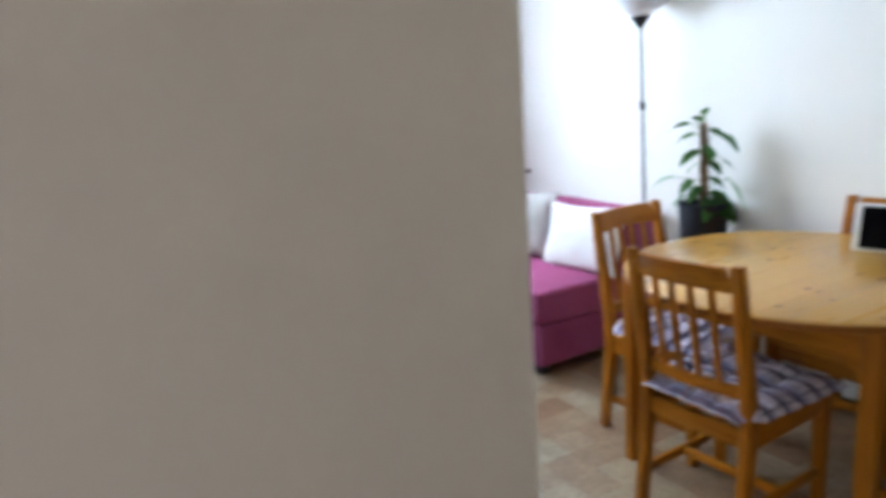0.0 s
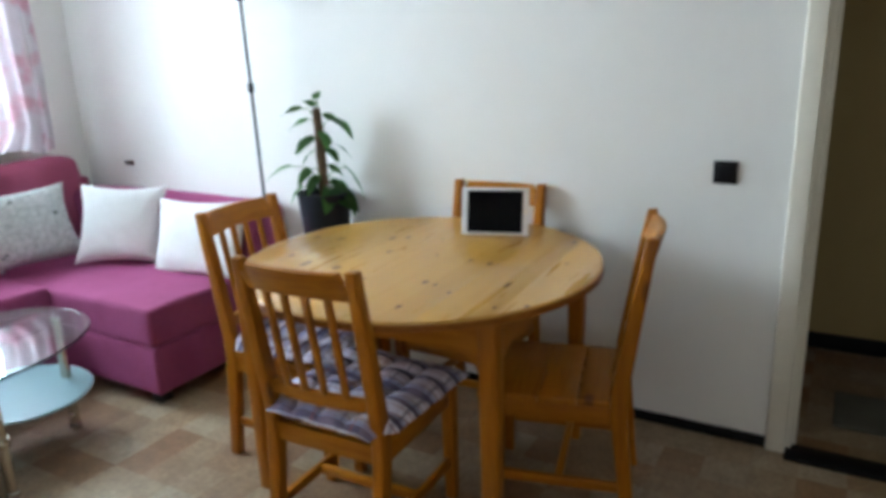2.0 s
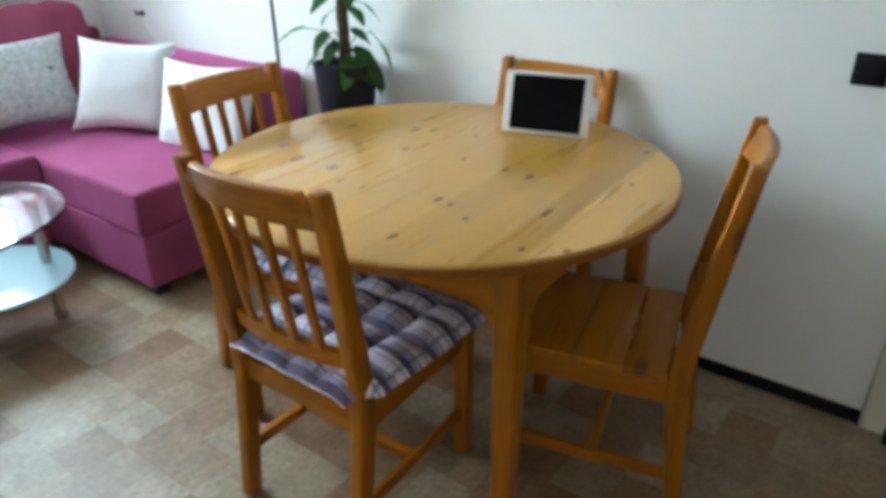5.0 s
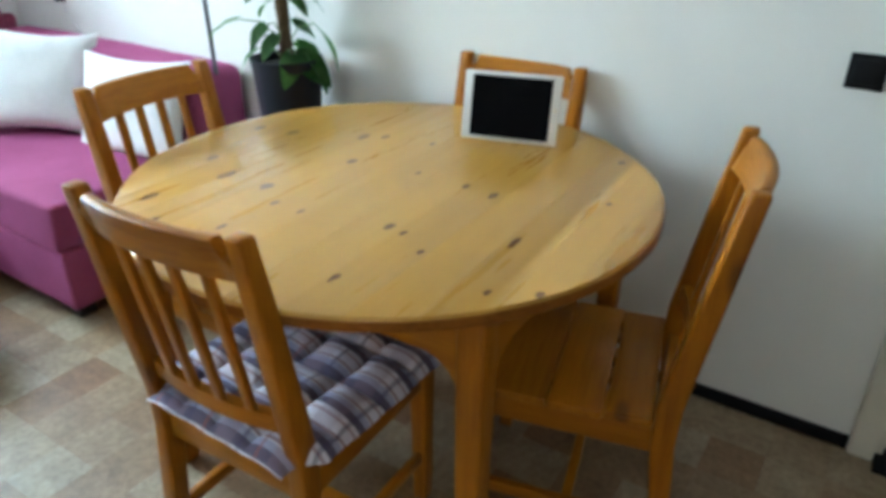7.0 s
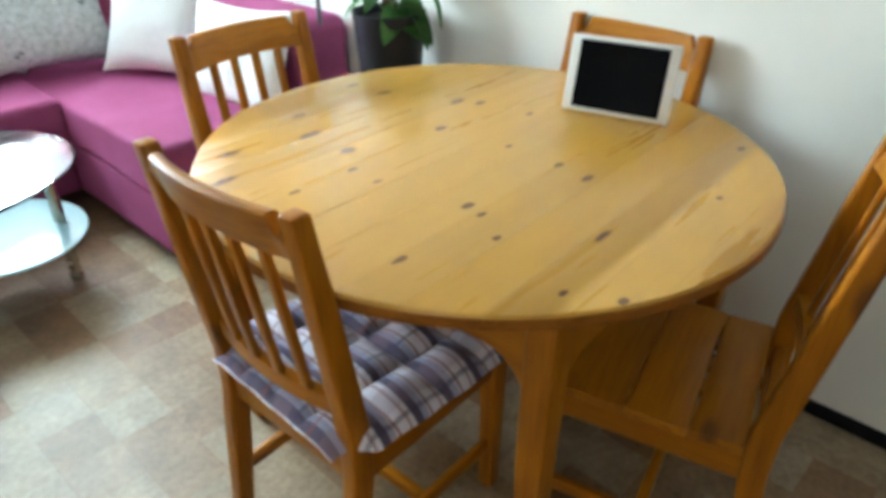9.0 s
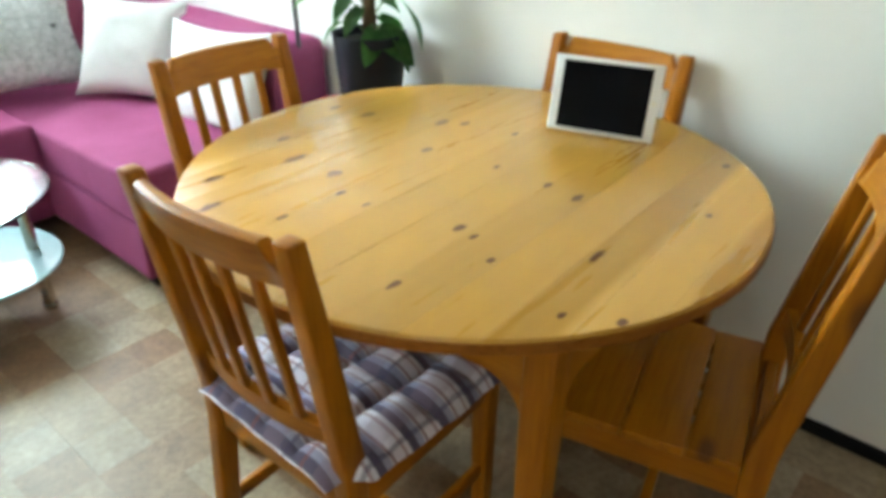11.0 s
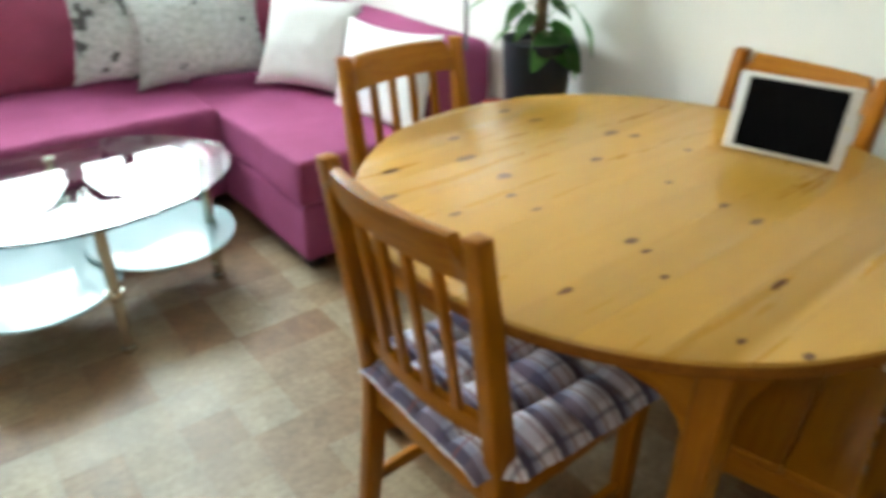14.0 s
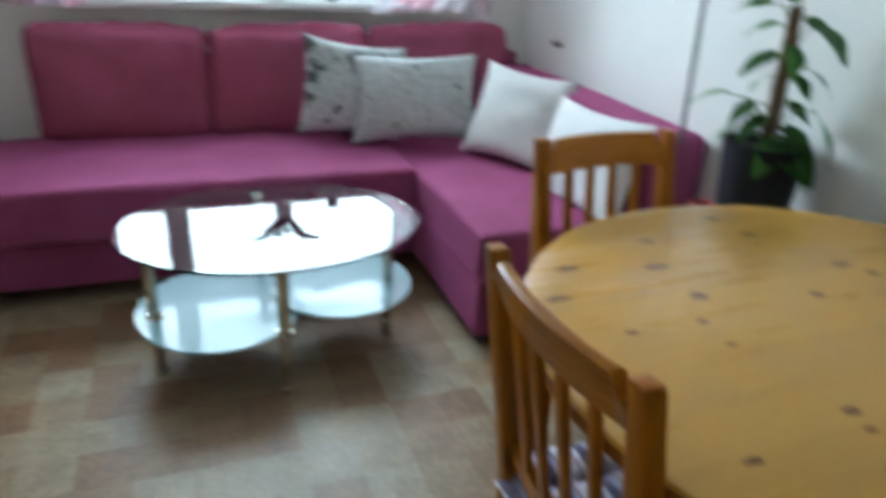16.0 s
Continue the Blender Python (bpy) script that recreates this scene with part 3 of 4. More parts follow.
for y0, y1 in zip(EDGES, EDGES[1:]):
    gap = 0.0009 if -0.08 < y0 < -0.07 else 0.0003
    ys = [y0 + gap + (y1 - y0 - 2 * gap) * i / 8 for i in range(9)]
    bm = bmesh.new()
    loop = [(rim(y, 1), y) for y in ys] + [(rim(y, -1), y) for y in reversed(ys)]
    clean = []
    for p in loop:
        if not clean or (Vector(p) - Vector(clean[-1])).length > 1e-4:
            clean.append(p)
    rings = []
    for grow, z in ((-0.007, TOP - 0.028), (0.0, TOP - 0.021), (0.0, TOP - 0.006), (-0.003, TOP - 0.0015), (-0.007, TOP)):
        rings.append([bm.verts.new((x * (1 + grow / 0.59), y + (0 if abs(y) < HY - 0.03 else grow * (1 if y > 0 else -1)), z)) for x, y in clean])
    n = len(clean)
    for a, b in zip(rings, rings[1:]):
        for i in range(n):
            bm.faces.new((a[i], a[(i + 1) % n], b[(i + 1) % n], b[i]))
    bm.faces.new(rings[0][::-1])
    bm.faces.new(rings[-1])
    part("plank", bm, M_TOP, table)
# moulded edge all round, a little proud of the boards, darkened for rim shade
bm = bmesh.new()
turns = 96
rings = []
for grow, z in ((-0.006, TOP - 0.0275), (0.0022, TOP - 0.025), (0.0026, TOP - 0.012), (0.0022, TOP - 0.007), (-0.006, TOP - 0.007)):
    ring = []
    for k in range(turns):
        a = 2 * math.pi * k / turns
        p, q = (LONG + grow) * math.cos(a), (SHORT + grow) * math.sin(a)
        ring.append(bm.verts.new((p * CA - q * SA, p * SA + q * CA, z)))
    rings.append(ring)
for a, b in zip(rings, rings[1:] + rings[:1]):
    for k in range(turns):
        bm.faces.new((a[k], a[(k + 1) % turns], b[(k + 1) % turns], b[k]))
part("edge_band", bm, M_EDGE_SHADED, table, "orange-brown moulded edge, darkened for the shade on the rim")
LX, LY = 0.36, 0.41
for sx in (-1, 1):
    for sy in (-1, 1):
        x, y = sx * LX, sy * LY
        part("leg", hull_beam([(x - 0.021, x + 0.021, y - 0.021, y + 0.021, 0), (x - 0.026, x + 0.026, y - 0.026, y + 0.026, 0.55), (x - 0.026, x + 0.026, y - 0.026, y + 0.026, 0.7149)], 0.006, 3), M_PINE_Z, table)


def apron(length):
    """A rail under the top with a rounded bracket at each end."""
    bm = bmesh.new()
    h = length / 2
    low = []
    for i in range(41):
        x = -h * math.cos(math.pi * i / 40)
        d = h - abs(x)
        u = max(0.0, 1 - d / 0.075)
        low.append((x, 0.622 - 0.075 * (1 - math.sqrt(max(0.0, 1 - u * u)))))
    front = [[bm.verts.new((x, y, z)) for x, z in low] + [bm.verts.new((x, y, 0.7149)) for x, _ in reversed(low)] for y in (-0.011, 0.011)]
    n = len(low)
    for a, flip in ((front[0], False), (front[1], True)):
        for i in range(n - 1):
            q = (a[i], a[i + 1], a[2 * n - 2 - i], a[2 * n - 1 - i])
            bm.faces.new(q[::-1] if flip else q)
    for i in range(2 * n):
        bm.faces.new((front[0][i], front[1][i], front[1][(i + 1) % (2 * n)], front[0][(i + 1) % (2 * n)]))
    return bm


for sx in (-1, 1):
    a = part("apron", apron(2 * LY - 0.05), M_PINE_X, table)
    a.matrix_basis = pose(sx * (LX + 0.006), 0, 0, 0, 0, 90)
    a = part("apron", apron(2 * LX - 0.05), M_PINE_X, table)
    a.matrix_basis = pose(0, sx * (LY + 0.006), 0)


# ---- chairs ----
def make_chair(m):
    """A pine chair that faces its own +y: kinked rear posts, a bowed top rail and four slats."""
    ch = empty("dining_chair", m, "varnished pine dining chair with a slatted backrest", "chair", "chairs round the table")
    w = 0.177
    for s in (-1, 1):
        a, b = s * w - 0.018, s * w + 0.018
        part("rear_post", hull_beam([(a, b, -0.245, -0.208, 0), (a, b, -0.212, -0.165, 0.36), (a, b, -0.214, -0.166, 0.45), (a, b, -0.252, -0.212, 0.72), (a + 0.002, b - 0.002, -0.276, -0.244, 0.889)], 0.006, 3), M_PINE_Z, ch)
        part("front_leg", hull_beam([(s * w - 0.017, s * w + 0.017, 0.178, 0.212, 0), (s * w - 0.021, s * w + 0.021, 0.17, 0.215, 0.392)], 0.005, 3), M_PINE_Z, ch)
        part("side_rail", box(s * w - 0.011, -0.17, 0.335, s * w + 0.011, 0.173, 0.392, 0.003), M_PINE_Y, ch)
        part("stretcher", box(s * w - 0.009, -0.212, 0.118, s * w + 0.009, 0.181, 0.15, 0.004), M_PINE_Y, ch)
    part("front_rail", box(-w + 0.02, 0.18, 0.335, w - 0.02, 0.202, 0.392, 0.003), M_PINE_X, ch)
    part("rear_rail", box(-w + 0.017, -0.2, 0.335, w - 0.017, -0.178, 0.392, 0.003), M_PINE_X, ch)
    part("cross_stretcher", box(-w + 0.009, -0.03, 0.12, w - 0.009, -0.008, 0.148, 0.004), M_PINE_X, ch)
    ys = [-0.165, -0.072, 0.04, 0.22]
    for i, (y0, y1) in enumerate(zip(ys, ys[1:])):
        x = 0.193 if i == 0 else 0.198
        part("seat_board", box(-x, y0 + (0.0022 if i else 0), 0.392, x, y1 - (0.0022 if i < 2 else 0), 0.413, 0.004), M_PINE_X, ch)
    # short splines that bridge the seams, leaving a broken dark line
    for y, spans in ((-0.072, ((-0.19, -0.125), (-0.083, -0.045), (-0.005, 0.03), (0.07, 0.10), (0.14, 0.19))), (0.04, ((-0.19, -0.15), (-0.13, 0.12), (0.15, 0.19)))):
        for x0, x1 in spans:
            part("spline", box(x0, y - 0.0021, 0.396, x1, y + 0.0021, 0.4115), M_PINE_X, ch)
    # top rail: bowed backwards, its upper edge stepped down beside the posts
    bm = bmesh.new()
    n = 44
    rows = []
    for i in range(n + 1):
        u = -1 + 2 * i / n
        x = u * (w - 0.016)
        bow = -0.024 * (1 - u * u)
        step = min(1.0, max(0.0, (1 - abs(u) - 0.05) / 0.09))
        top = 0.856 + 0.026 * step * step * (3 - 2 * step) + 0.002 * (1 - u * u)
        low = 0.807 + 0.004 * (1 - u * u)
        y_t, y_b = -0.262 + bow, -0.243 + bow
        rows.append([bm.verts.new(p) for p in ((x, y_b - 0.011, low), (x, y_b + 0.011, low), (x, y_t + 0.011, top - 0.004), (x, y_t + 0.006, top), (x, y_t - 0.006, top), (x, y_t - 0.011, top - 0.004))])
    for a, b in zip(rows, rows[1:]):
        for k in range(6):
            bm.faces.new((a[k], a[(k + 1) % 6], b[(k + 1) % 6], b[k]))
    bm.faces.new(rows[0][::-1])
    bm.faces.new(rows[-1])
    part("top_rail", bm, M_PINE_X, ch)
    bm = bmesh.new()
    rows = []
    for i in range(n + 1):
        u = -1 + 2 * i / n
        x = u * (w - 0.016)
        bow = -0.02 * (1 - u * u)
        rows.append([bm.verts.new(p) for p in ((x, -0.203 + bow, 0.488), (x, -0.183 + bow, 0.488), (x, -0.186 + bow, 0.526), (x, -0.206 + bow, 0.526))])
    for a, b in zip(rows, rows[1:]):
        for k in range(4):
            bm.faces.new((a[k], a[(k + 1) % 4], b[(k + 1) % 4], b[k]))
    bm.faces.new(rows[0][::-1])
    bm.faces.new(rows[-1])
    part("lower_rail", bm, M_PINE_X, ch)
    for u in (-0.6, -0.2, 0.2, 0.6):
        x = u * (w - 0.016)
        b0, b1 = -0.2 - 0.02 * (1 - u * u), -0.245 - 0.024 * (1 - u * u)
        part("slat", hull_beam([(x - 0.0105, x + 0.0105, b0 - 0.007, b0 + 0.007, 0.523), (x - 0.0105, x + 0.0105, b1 - 0.007, b1 + 0.007, 0.818)], 0.004, 2), M_PINE_Z, ch)
    return ch


POSE_N = pose(-0.109, 0.192, 0, 0, 0, -87.6)
POSE_L = pose(0.157, 0.634, 0, 0, 0, 183.3)
POSE_R = pose(0.307, -0.254, 0, 0, 0, 13.9)
POSE_B = pose(0.567, 0.202, 0, 0, 0, 88.6)
chair = make_chair(POSE_N)
for m in (POSE_L, POSE_R, POSE_B):
    copy_thing(chair, m)


def seat_cushion(m, seed):
    """A quilted cushion with rounded sides, tufted in rows."""
    n, w, h, t = 48, 0.445, 0.45, 0.055
    bm = bmesh.new()
    sides = []
    for sign in (1, -1):
        grid = []
        for i in range(n + 1):
            row = []
            for j in range(n + 1):
                u, v = -1 + 2 * i / n, -1 + 2 * j / n
                x, y = w / 2 * u * (1 - 0.2 * min(1.0, max(0.0, (-0.7 - v) / 0.15))), h / 2 * v
                edge = ((1 - abs(u) ** 5) * (1 - abs(v) ** 5)) ** 0.5
                quilt = 0.022 * abs(math.sin(math.pi * 2 * u)) ** 0.5 * abs(math.sin(math.pi * 2 * v)) ** 0.5
                z = t / 2 + sign * (t / 2 - 0.010) * edge + (quilt * edge if sign > 0 else 0)
                sag = -0.02 * max(0.0, abs(u) - 0.85) * (1 if sign > 0 else 0)
                wob = 0.006 * noise.noise(Vector((x * 14 + seed, y * 14, sign)))
                if sign < 0 and (i in (0, n) or j in (0, n)):
                    row.append(sides[0][i][j])
                else:
                    row.append(bm.verts.new((x + 0.006 * noise.noise(Vector((y * 11, seed, 0))), y + 0.006 * noise.noise(Vector((x * 11, seed, 5))), z + sag + (wob if sign > 0 else 0))))
            grid.append(row)
        sides.append(grid)
        for i in range(n):
            for j in range(n):
                q = (grid[i][j], grid[i + 1][j], grid[i + 1][j + 1], grid[i][j + 1])
                bm.faces.new(q if sign > 0 else q[::-1])
    ob = empty("seat_cushion", m, "quilted blue, white and brown plaid seat cushion", "seat cushion", "plaid cushions on the chairs")
    part("cover", bm, M_PLAID, ob)
    return ob


seat_cushion(POSE_N @ pose(0.012, -0.012, 0.4135, 0, 0, -3), 1.0)
seat_cushion(POSE_L @ pose(0.0, 0.02, 0.4135, 0, 0, 2), 6.0)
seat_cushion(POSE_B @ pose(0.0, 0.02, 0.4135, 0, 0, 1), 9.0)

# ---- tablet ----
tablet = empty("tablet", pose(0.561, 0.089, TOP + 0.004, 0, 0, -74.5), "white tablet with a dark screen propped up on the table", "tablet")
body = part("body", box(-0.12, -0.0045, 0, 0.12, 0.0045, 0.167, 0.004, 3), M_WHITE, tablet)
screen = part("screen", box(-0.0985, -0.0052, 0.01, 0.0985, -0.0044, 0.157), M_SCREEN, tablet, smooth=False)
stand = part("stand", hull_beam([(-0.05, 0.05, 0.078, 0.082, -0.003), (-0.05, 0.05, 0.038, 0.042, 0.115)], 0.001), M_WHITE, tablet)
button = part("home_button", lathe([(0.006, 0), (0.006, 0.0006)], 20), M_TRIM, tablet)
body.matrix_basis = screen.matrix_basis = pose(0, 0, 0, -14, 0, 0)
button.matrix_basis = pose(0, 0, 0, -14, 0, 0) @ pose(0.109, -0.0045, 0.086, 90)

# ---- corner sofa ----
sofa = empty("corner_sofa", pose(0, 0, 0), "magenta fabric corner sofa with a chaise and loose back cushions", "sofa")
SX, SY = 0.05, 1.363
part("chaise_base", soft_box(SX, SY, 0.065, 0.60, 2.72, 0.27, 0.012, wrinkle=0.002), M_SOFA, sofa)
part("chaise_seat", soft_box(SX - 0.003, SY - 0.003, 0.272, 0.603, 2.72, 0.435, 0.02, (0, 0, 0.014), 0.011, seed=3), M_SOFA, sofa)
part("seat_base", soft_box(-1.53, 2.07, 0.065, SX, 2.72, 0.25, 0.012, wrinkle=0.002), M_SOFA, sofa)
part("seat", soft_box(-1.53, 2.01, 0.252, SX - 0.004, 2.72, 0.453, 0.025, (0, 0.004, 0.012), 0.005, seed=8), M_SOFA, sofa)
part("side_arm", soft_box(0.607, 1.315, 0.068, 0.835, 2.72, 0.735, 0.05, (0.0, 0.012, 0.015), 0.004, seed=5), M_SOFA, sofa)
part("low_arm", soft_box(-1.80, 2.01, 0.065, -1.535, 2.80, 0.45, 0.03, (0, 0, 0.01), 0.004, seed=9), M_SOFA, sofa)
part("back_frame", soft_box(-1.38, 2.755, 0.065, 0.80, 2.815, 0.78, 0.025, wrinkle=0.003, seed=4), M_SOFA_BACK_LIT, sofa)
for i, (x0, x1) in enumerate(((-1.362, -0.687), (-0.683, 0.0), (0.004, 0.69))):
    c = part("back_cushion", soft_box(x0, -0.06, 0, x1, 0.06, 0.455, 0.045, (0.0, 0.035, 0.018), 0.026, seed=12 + 5 * i), M_SOFA_BACK_LIT, sofa)
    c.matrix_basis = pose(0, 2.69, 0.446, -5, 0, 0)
for x, y in ((0.12, 1.45), (0.56, 1.45), (-1.45, 2.2), (-0.2, 2.2), (0.77, 1.5)):
    part("foot", box(x - 0.03, y - 0.03, 0, x + 0.03, y + 0.03, 0.068, 0.005), M_DARK, sofa)


def cushion(m, w, h, t, mat, label, seed):
    ob = part("scatter_cushion", pillow(w, h, t, seed=seed), mat)
    ob.matrix_world = m
    return tagged(ob, label, "cushion", "scatter cushions on the sofa")


cushion(pose(-0.11, 2.475, 0.672, 77, 4, 2) @ pose(0, 0, 0, 0, 0, -4), 0.46, 0.41, 0.13, M_PRINT, "cream scatter cushion with dark printed motifs", 2)
cushion(pose(0.145, 2.385, 0.648, 69, -4, -4) @ pose(0, 0, 0, 0, 0, -4), 0.58, 0.38, 0.15, M_SPECK, "oblong cream linen cushion with a speckled print", 7)
cushion(pose(0.485, 2.07, 0.63, 64, 0, -49) @ pose(0, 0, 0, 0, 0, -5), 0.41, 0.40, 0.14, M_CREAM, "plain cream scatter cushion leaning in the sofa corner", 11)
cushion(pose(0.53, 1.585, 0.595, 72, 0, -86) @ pose(0, 0, 0, 0, 0, 2), 0.55, 0.37, 0.11, M_CREAM, "plain white scatter cushion against the sofa arm", 15)

# ---- glass coffee table ----
coffee = empty("coffee_table", pose(-0.594, 1.553, 0), "oval glass coffee table with frosted lower shelves and metal legs", "coffee table")


def oval(rx, ry, t):
    bm = bmesh.new()
    n = 72
    rings = []
    for g, z in ((-0.003, 0), (0, 0.003), (0, t - 0.003), (-0.003, t)):
        rings.append([bm.verts.new(((rx + g) * math.cos(2 * math.pi * i / n), (ry + g) * math.sin(2 * math.pi * i / n), z)) for i in range(n)])
    for a, b in zip(rings, rings[1:]):
        for i in range(n):
            bm.faces.new((a[i], a[(i + 1) % n], b[(i + 1) % n], b[i]))
    bm.faces.new(rings[0][::-1])
    bm.faces.new(rings[-1])
    return bm


top = part("glass_top", oval(0.457, 0.315, 0.009), M_GLASS, coffee, "clear oval glass top")
top.matrix_basis = pose(0.026, 0, 0.456, 3)
top.visible_shadow = False
for x, y, z, rx, ry in ((-0.155, -0.01, 0.196, 0.248, 0.255), (0.24, 0.03, 0.214, 0.235, 0.225)):
    s = part("shelf", oval(rx, ry, 0.008), M_FROST, coffee, "frosted glass lower shelf")
    s.matrix_basis = pose(x, y, z, 3)
for x, y in ((-0.345, -0.034), (0.016, -0.229), (0.395, 0.012), (0.0, 0.235)):
    up = 0.052 * y
    leg = part("leg", tube([(x, y, 0.0), (x, y, 0.018), (x, y, 0.02), (x, y, 0.4555 + up)], [0.021, 0.021, 0.018, 0.018], 20), M_CHROME, coffee, "brushed metal leg")
    cap = part("leg_cap", lathe([(0.022, 0.4495), (0.022, 0.4555)], 24), M_CHROME, leg)
    cap.matrix_basis = pose(x, y, up - 0.001, 0)
    low = part("shelf_clamp", lathe([(0.023, 0.185), (0.026, 0.19), (0.026, 0.208), (0.023, 0.213)], 20), M_CHROME, leg)
    low.matrix_basis = pose(x, y, 0)

# ---- floor lamp ----
lamp = empty("floor_lamp", pose(0.72, 1.32, 0, -0.7, -0.7), "tall floor lamp with a white glass uplighter bowl", "floor lamp")
part("base", lathe([(0.075, 0), (0.08, 0.006), (0.078, 0.02), (0.03, 0.03), (0.014, 0.045)], 40), M_DARK, lamp)
part("pole", tube([(0, 0, 0.04), (0, 0, 0.7), (0.0, 0.0, 1.2), (0, 0, 1.635)], [0.0075, 0.0075, 0.0075, 0.0075], 16), M_POLE, lamp)
part("collar", lathe([(0.013, 1.24), (0.014, 1.245), (0.014, 1.275), (0.013, 1.28)], 20), M_DARK, lamp)
part("neck", lathe([(0.012, 1.62), (0.02, 1.635), (0.044, 1.67), (0.042, 1.675)], 28), M_DARK, lamp)
part("shade", lathe([(0.04, 1.672), (0.08, 1.69), (0.122, 1.725), (0.152, 1.78), (0.148, 1.78), (0.119, 1.73), (0.077, 1.696), (0.038, 1.678)], 44), M_OPAL, lamp)

# ---- plant ----
PX, PY = 0.70, 0.966
plinth = empty("plant_stand", pose(PX, PY, 0), "white boxy plant stand against the wall", "plant stand")
part("body", box(-0.135, -0.15, 0, 0.135, 0.12, 0.53, 0.006), M_WHITE, plinth)
part("top", box(-0.14, -0.16, 0.53, 0.14, 0.13, 0.555, 0.005), M_WHITE, plinth)
plant = empty("potted_plant", pose(PX, PY, 0.555), "climbing green plant on a moss pole in a dark pot", "potted plant")
part("pot", lathe([(0.085, 0.0), (0.092, 0.012), (0.112, 0.25), (0.114, 0.262), (0.115, 0.266), (0.111, 0.268), (0.107, 0.26), (0.104, 0.235)], 48), M_POT, plant)
part("soil", lathe([(0.001, 0.243), (0.06, 0.246), (0.102, 0.24), (0.102, 0.23), (0.001, 0.23)], 32, False), M_SOIL, plant)
bm = tube([(0, 0, 0.2), (0.002, 0, 0.34), (0.001, 0.002, 0.5), (-0.003, 0.003, 0.62)], [0.021, 0.020, 0.019, 0.017], 14)
bmesh.ops.subdivide_edges(bm, edges=bm.edges, cuts=3, use_grid_fill=True)
for v in bm.verts:
    v.co += 0.006 * noise.noise_vector(v.co * 60)
part("moss_pole", bm, M_MOSS, plant)


def leaf_mesh(length, width):
    """A heart-shaped leaf along +y with a folded midrib and a drooping tip."""
    me = bmesh.new()
    n = 10
    rows = []
    for i in range(n + 1):
        v = i / n
        half = width / 2 * (math.sin(math.pi * min(1.0, v * 0.93 + 0.07)) ** 0.75) * (1.18 - 0.45 * v)
        if i == n:
            half = 0.0008
        row = []
        for k in (-1, -0.5, 0, 0.5, 1):
            x = half * k
            y = length * v - (0.10 * length * abs(k) if v < 0.25 else 0)
            z = 0.16 * abs(x) - 0.30 * length * v * v + 0.0015 * math.sin(9 * v + 3 * k)
            row.append(me.verts.new((x, y, z)))
        rows.append(row)
    for a, b in zip(rows, rows[1:]):
        for k in range(4):
            me.faces.new((a[k], a[k + 1], b[k + 1], b[k]))
    bmesh.ops.solidify(me, geom=me.faces, thickness=0.0007)
    return me


# across (towards the viewer's right), outwards, height of the leaf's middle, length, droop
LEAVES = [(-0.19, 0.01, 0.385, 0.105, 10), (-0.125, -0.05, 0.30, 0.08, 40), (-0.105, 0.05, 0.33, 0.075, 55), (-0.075, -0.04, 0.50, 0.10, 25), (-0.10, 0.03, 0.60, 0.10, 5),
          (-0.12, -0.02, 0.65, 0.09, -10), (-0.035, 0.03, 0.66, 0.06, -60), (0.06, -0.03, 0.62, 0.075, 20), (0.145, 0.02, 0.60, 0.11, 35), (0.185, -0.03, 0.37, 0.14, 50),
          (0.07, 0.04, 0.37, 0.08, 30), (0.03, -0.07, 0.52, 0.085, 40), (0.07, -0.13, 0.285, 0.12, 40), (0.12, -0.09, 0.28, 0.11, 55), (0.03, -0.14, 0.285, 0.10, 45),
          (-0.085, -0.05, 0.37, 0.07, 60), (-0.06, 0.05, 0.44, 0.075, 30), (0.05, 0.06, 0.45, 0.08, 35), (0.12, 0.05, 0.47, 0.085, 25), (-0.05, -0.07, 0.34, 0.08, 45),
          (0.015, 0.03, 0.69, 0.06, -70), (0.10, 0.07, 0.31, 0.09, 40)]
ACROSS, AWAY = Vector((0.697, -0.717, 0)), Vector((-0.717, -0.697, 0))
rng = random.Random(4)
for a, o, z, length, droop in LEAVES:
    mid = ACROSS * a - AWAY * o * 0.8
    if PX + mid.x > X_E - 0.07:
        mid.x = X_E - 0.07 - PX
    z -= 0.03 if z > 0.55 else 0.0
    root = Vector((0, 0, max(0.25, min(0.64, z - 0.03 - 0.25 * abs(a)))))
    out = Vector((mid.x, mid.y, 0)).normalized()
    near = mid + Vector((0, 0, z)) - out * length * 0.5
    bend = (root + near) / 2 + Vector((0, 0, 0.03))
    part("stem", tube([root, bend, near], [0.0032, 0.0026, 0.002], 6), M_STEM, plant)
    lf = part("leaf", leaf_mesh(length * (1.15 if z < 0.5 else 1.0), length * (0.62 + 0.14 * rng.random())), M_LEAF, plant)
    yaw = math.degrees(math.atan2(-out.x, out.y)) + rng.uniform(-22, 22)
    lf.matrix_basis = Matrix.Translation(near) @ pose(0, 0, 0, 0, 0, yaw) @ pose(0, 0, 0, -8 - droop * 0.7, rng.uniform(-38, 38), 0)

red_pot = part("flower_pot", lathe([(0.032, 0), (0.036, 0.004), (0.044, 0.045), (0.047, 0.047), (0.047, 0.055), (0.042, 0.055), (0.038, 0.045), (0.032, 0.01)], 28), M_RED)
red_pot.matrix_world = pose(0.62, 1.06, 0.555)
tagged(red_pot, "small red glazed pot beside the plant", "flower pot")


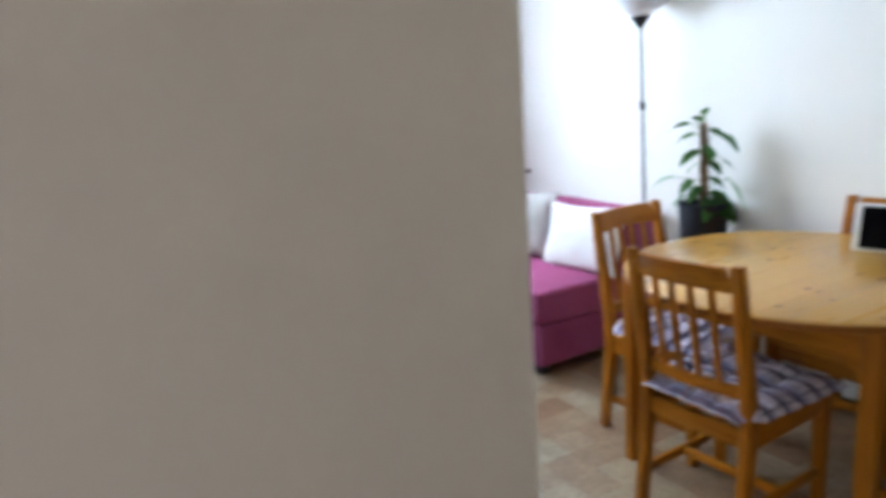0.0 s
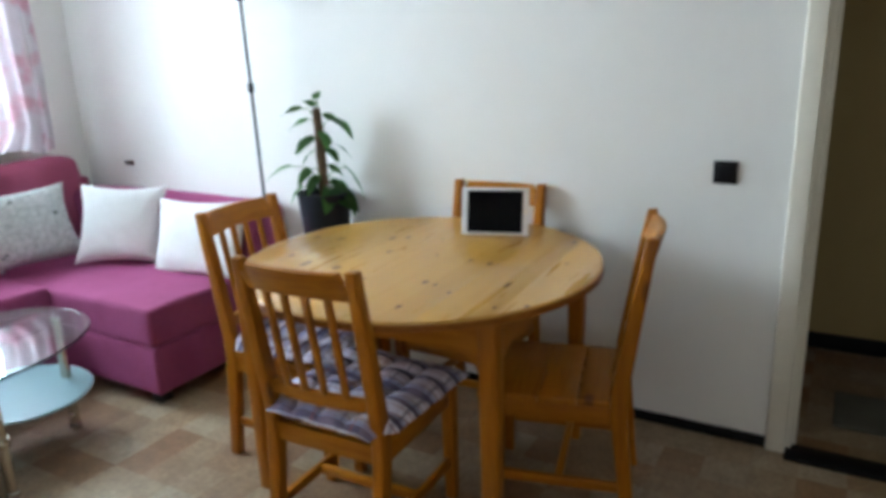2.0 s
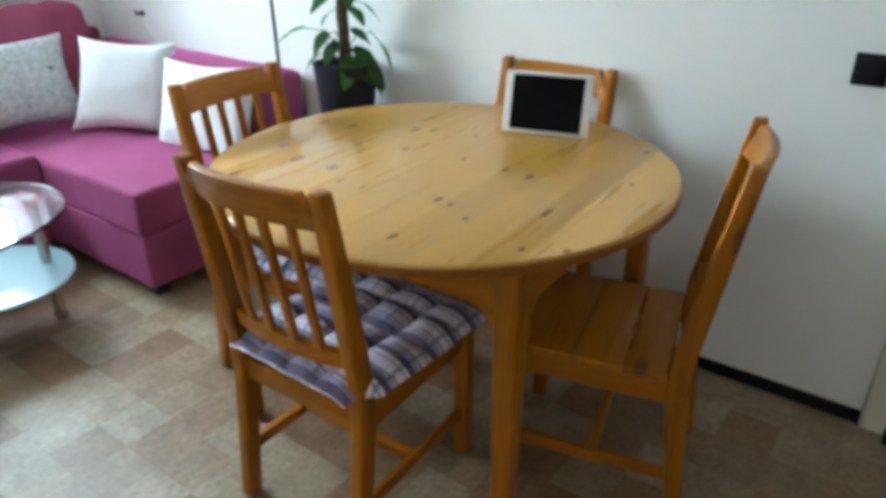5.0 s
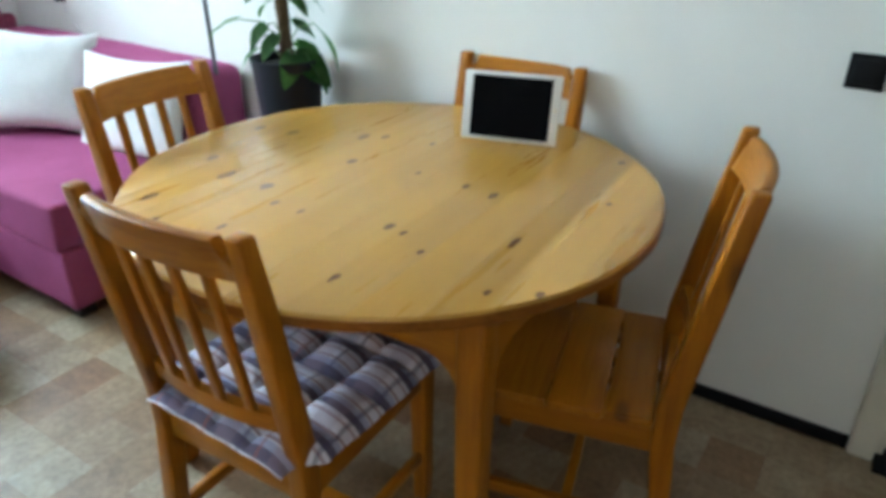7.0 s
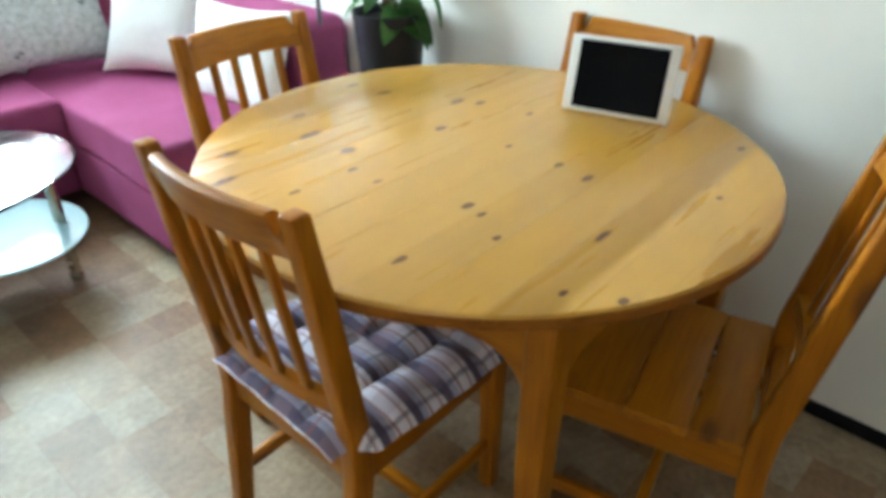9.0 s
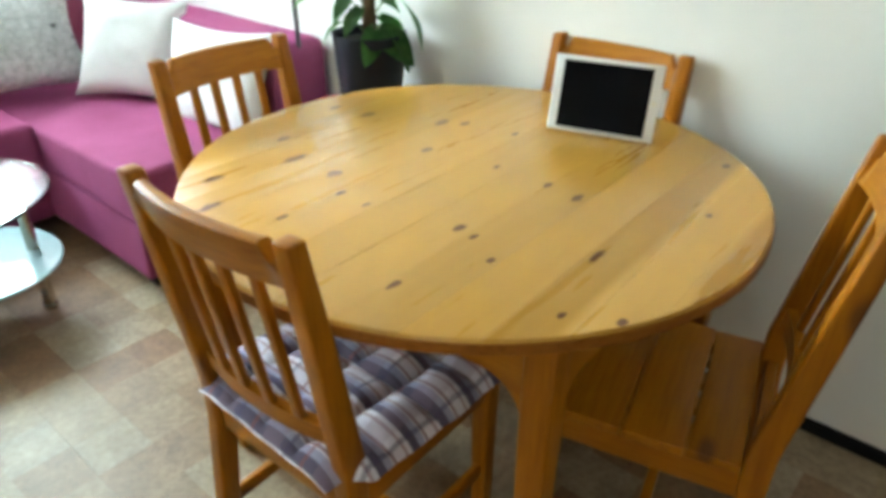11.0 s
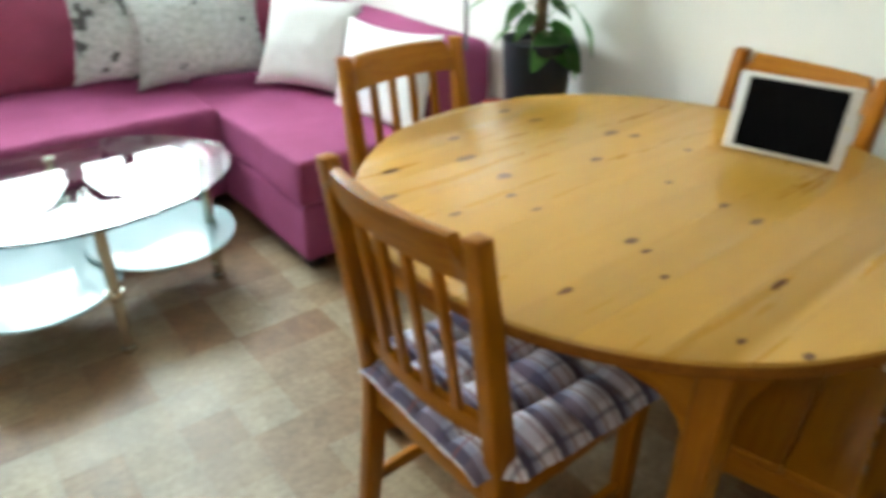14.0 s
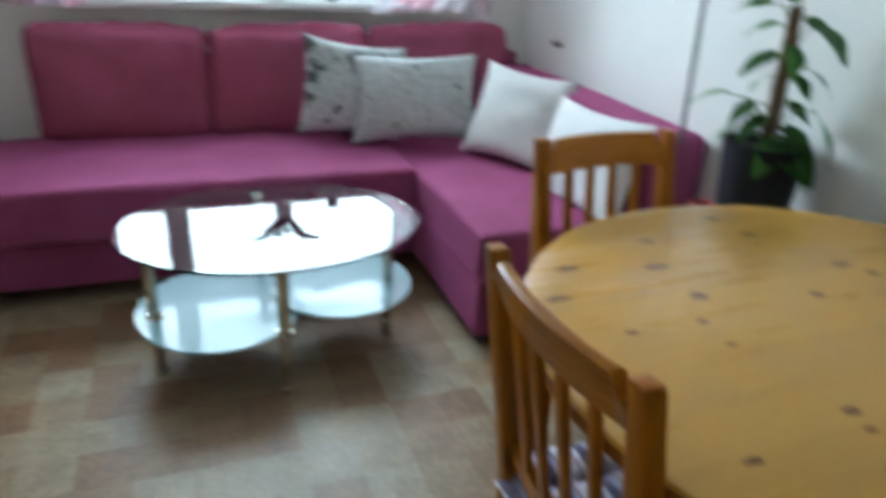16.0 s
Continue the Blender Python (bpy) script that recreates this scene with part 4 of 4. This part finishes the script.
# ---- curtains and sill ----
def curtain(x0, x1, z0, z1, label, seed, sweep=0.0):
    bm = bmesh.new()
    nx, nz = 90, 40
    rows = []
    for j in range(nz + 1):
        v = j / nz
        row = []
        for i in range(nx + 1):
            u = i / nx
            x = x0 + (x1 - x0) * u + 0.008 * math.sin(5 * v + seed)
            fold = 0.022 * math.sin(2 * math.pi * u * (x1 - x0) / 0.085 + seed + 0.8 * math.sin(3 * v)) + 0.010 * noise.noise(Vector((u * 5, v * 3, seed)))
            hem = 0.03 * noise.noise(Vector((u * 4, seed, 2))) * (1 - v)
            x -= sweep * (1 - u) * max(0.0, 1 - v / 0.1) ** 1.4
            row.append(bm.verts.new((x, Y_N - 0.115 + fold, z0 + hem + (z1 - z0) * v)))
        rows.append(row)
    for a, b in zip(rows, rows[1:]):
        for i in range(nx):
            bm.faces.new((a[i], a[i + 1], b[i + 1], b[i]))
    bmesh.ops.solidify(bm, geom=bm.faces, thickness=0.0008)
    return tagged(part("curtain", bm, M_SHEER), label, "curtain", "curtains at the window")


curtain(0.15, 0.60, 0.965, 2.30, "sheer white curtain with pink printed flowers", 1.0, 0.16)
curtain(-1.52, -1.13, 0.975, 2.30, "sheer white curtain with pink printed flowers", 4.0)
rod = empty("curtain_rod", pose(0, 0, 0), "white curtain rod above the window", "curtain rod")
part("rail", tube([(-1.62, Y_N - 0.115, 2.31), (0.76, Y_N - 0.115, 2.31)], [0.011, 0.011], 14), M_WHITE, rod)
for x in (-1.55, 0.70):
    part("bracket", box(x - 0.01, Y_N - 0.11, 2.295, x + 0.01, Y_N, 2.325, 0.003), M_WHITE, rod)


def sill_plant(x, h, n, seed, label, k, pot):
    ob = empty("sill_plant", pose(x, Y_N - 0.015, WZ0), label, "potted plant", "plants on the window sill")
    part("pot", lathe([(k * a, k * b) for a, b in ((0.045, 0), (0.05, 0.004), (0.06, 0.085), (0.064, 0.087), (0.064, 0.1), (0.058, 0.1), (0.055, 0.085))], 28), pot, ob)
    part("soil", lathe([(k * a, k * b) for a, b in ((0.001, 0.085), (0.055, 0.083), (0.055, 0.07), (0.001, 0.07))], 20, False), M_SOIL, ob)
    r = random.Random(seed)
    for i in range(n):
        a = 2 * math.pi * i / n + r.uniform(-0.3, 0.3)
        out = Vector((math.cos(a), 0.45 * math.sin(a), 0))
        reach = r.uniform(0.5, 1.0) * h
        pts = [(0, 0, 0.08 * k), tuple(out * reach * 0.45 + Vector((0, 0, 0.08 * k + h * 0.6))), tuple(out * reach + Vector((0, 0, 0.08 * k + h * r.uniform(0.35, 0.9))))]
        part("leaf", tube(pts, [0.009, 0.012, 0.001], 8), M_ALOE, ob)
    return ob


sill_plant(-0.13, 0.05, 9, 3, "small green succulent in a dark pot", 0.5, M_POT)
sill_plant(-0.38, 0.26, 12, 5, "spiky green aloe in a white pot", 0.8, M_WHITE)

doormat = part("doormat", box(1.09, -1.58, 0, 1.39, -1.018, 0.012, 0.004), M_MAT)
tagged(doormat, "green-grey woven doormat in the hall", "doormat")

# ---- floor tiles, last ----
PITCH, TX, TY = 0.141, -0.297, 0.763
g = 0.00012
h = PITCH / 2 - g
bm = box(-h, -h, -0.0015, h, h, 0.0)
tile_mesh = bpy.data.meshes.new("tile")
bmesh.ops.bevel(bm, geom=[e for e in bm.edges if all(v.co.z > -0.001 for v in e.verts)], offset=0.00025, segments=1, affect="EDGES")
bm.to_mesh(tile_mesh)
bm.free()
tile_mesh.materials.append(M_TILE)
rest_v, rest_f = [], []
made = 0
for i in range(-22, 17):
    for j in range(-25, 17):
        x, y = TX + PITCH * (i + 0.5), TY + PITCH * (j + 0.5)
        entrance = -3.3 < x - h and x + h < 2.06 and -2.6 < y - h and y < Y_P + 0.11
        room = -2.0 < x < X_E + 0.06 and Y_P < y and y + h < Y_N + 0.07
        hall = X_E + 0.05 < x and x + h < 2.06 and Y_P < y and y + h < 0.36
        if not (entrance or room or hall):
            continue
        if -1.1 < x < 0.84 and -0.75 < y < 2.0:
            t = new("tile", tile_mesh)
            t.location = (x, y, 0.0)
            t.parent = floor
            made += 1
        else:
            k = len(rest_v)
            rest_v += [(x - h, y - h, 0), (x + h, y - h, 0), (x + h, y + h, 0), (x - h, y + h, 0)]
            rest_f.append((k, k + 1, k + 2, k + 3))
me = bpy.data.meshes.new("outer_tiles")
me.from_pydata(rest_v, [], rest_f)
me.materials.append(M_TILE)
outer = new("outer_tiles", me)
outer.parent = floor
outer["kind"] = "stuff"
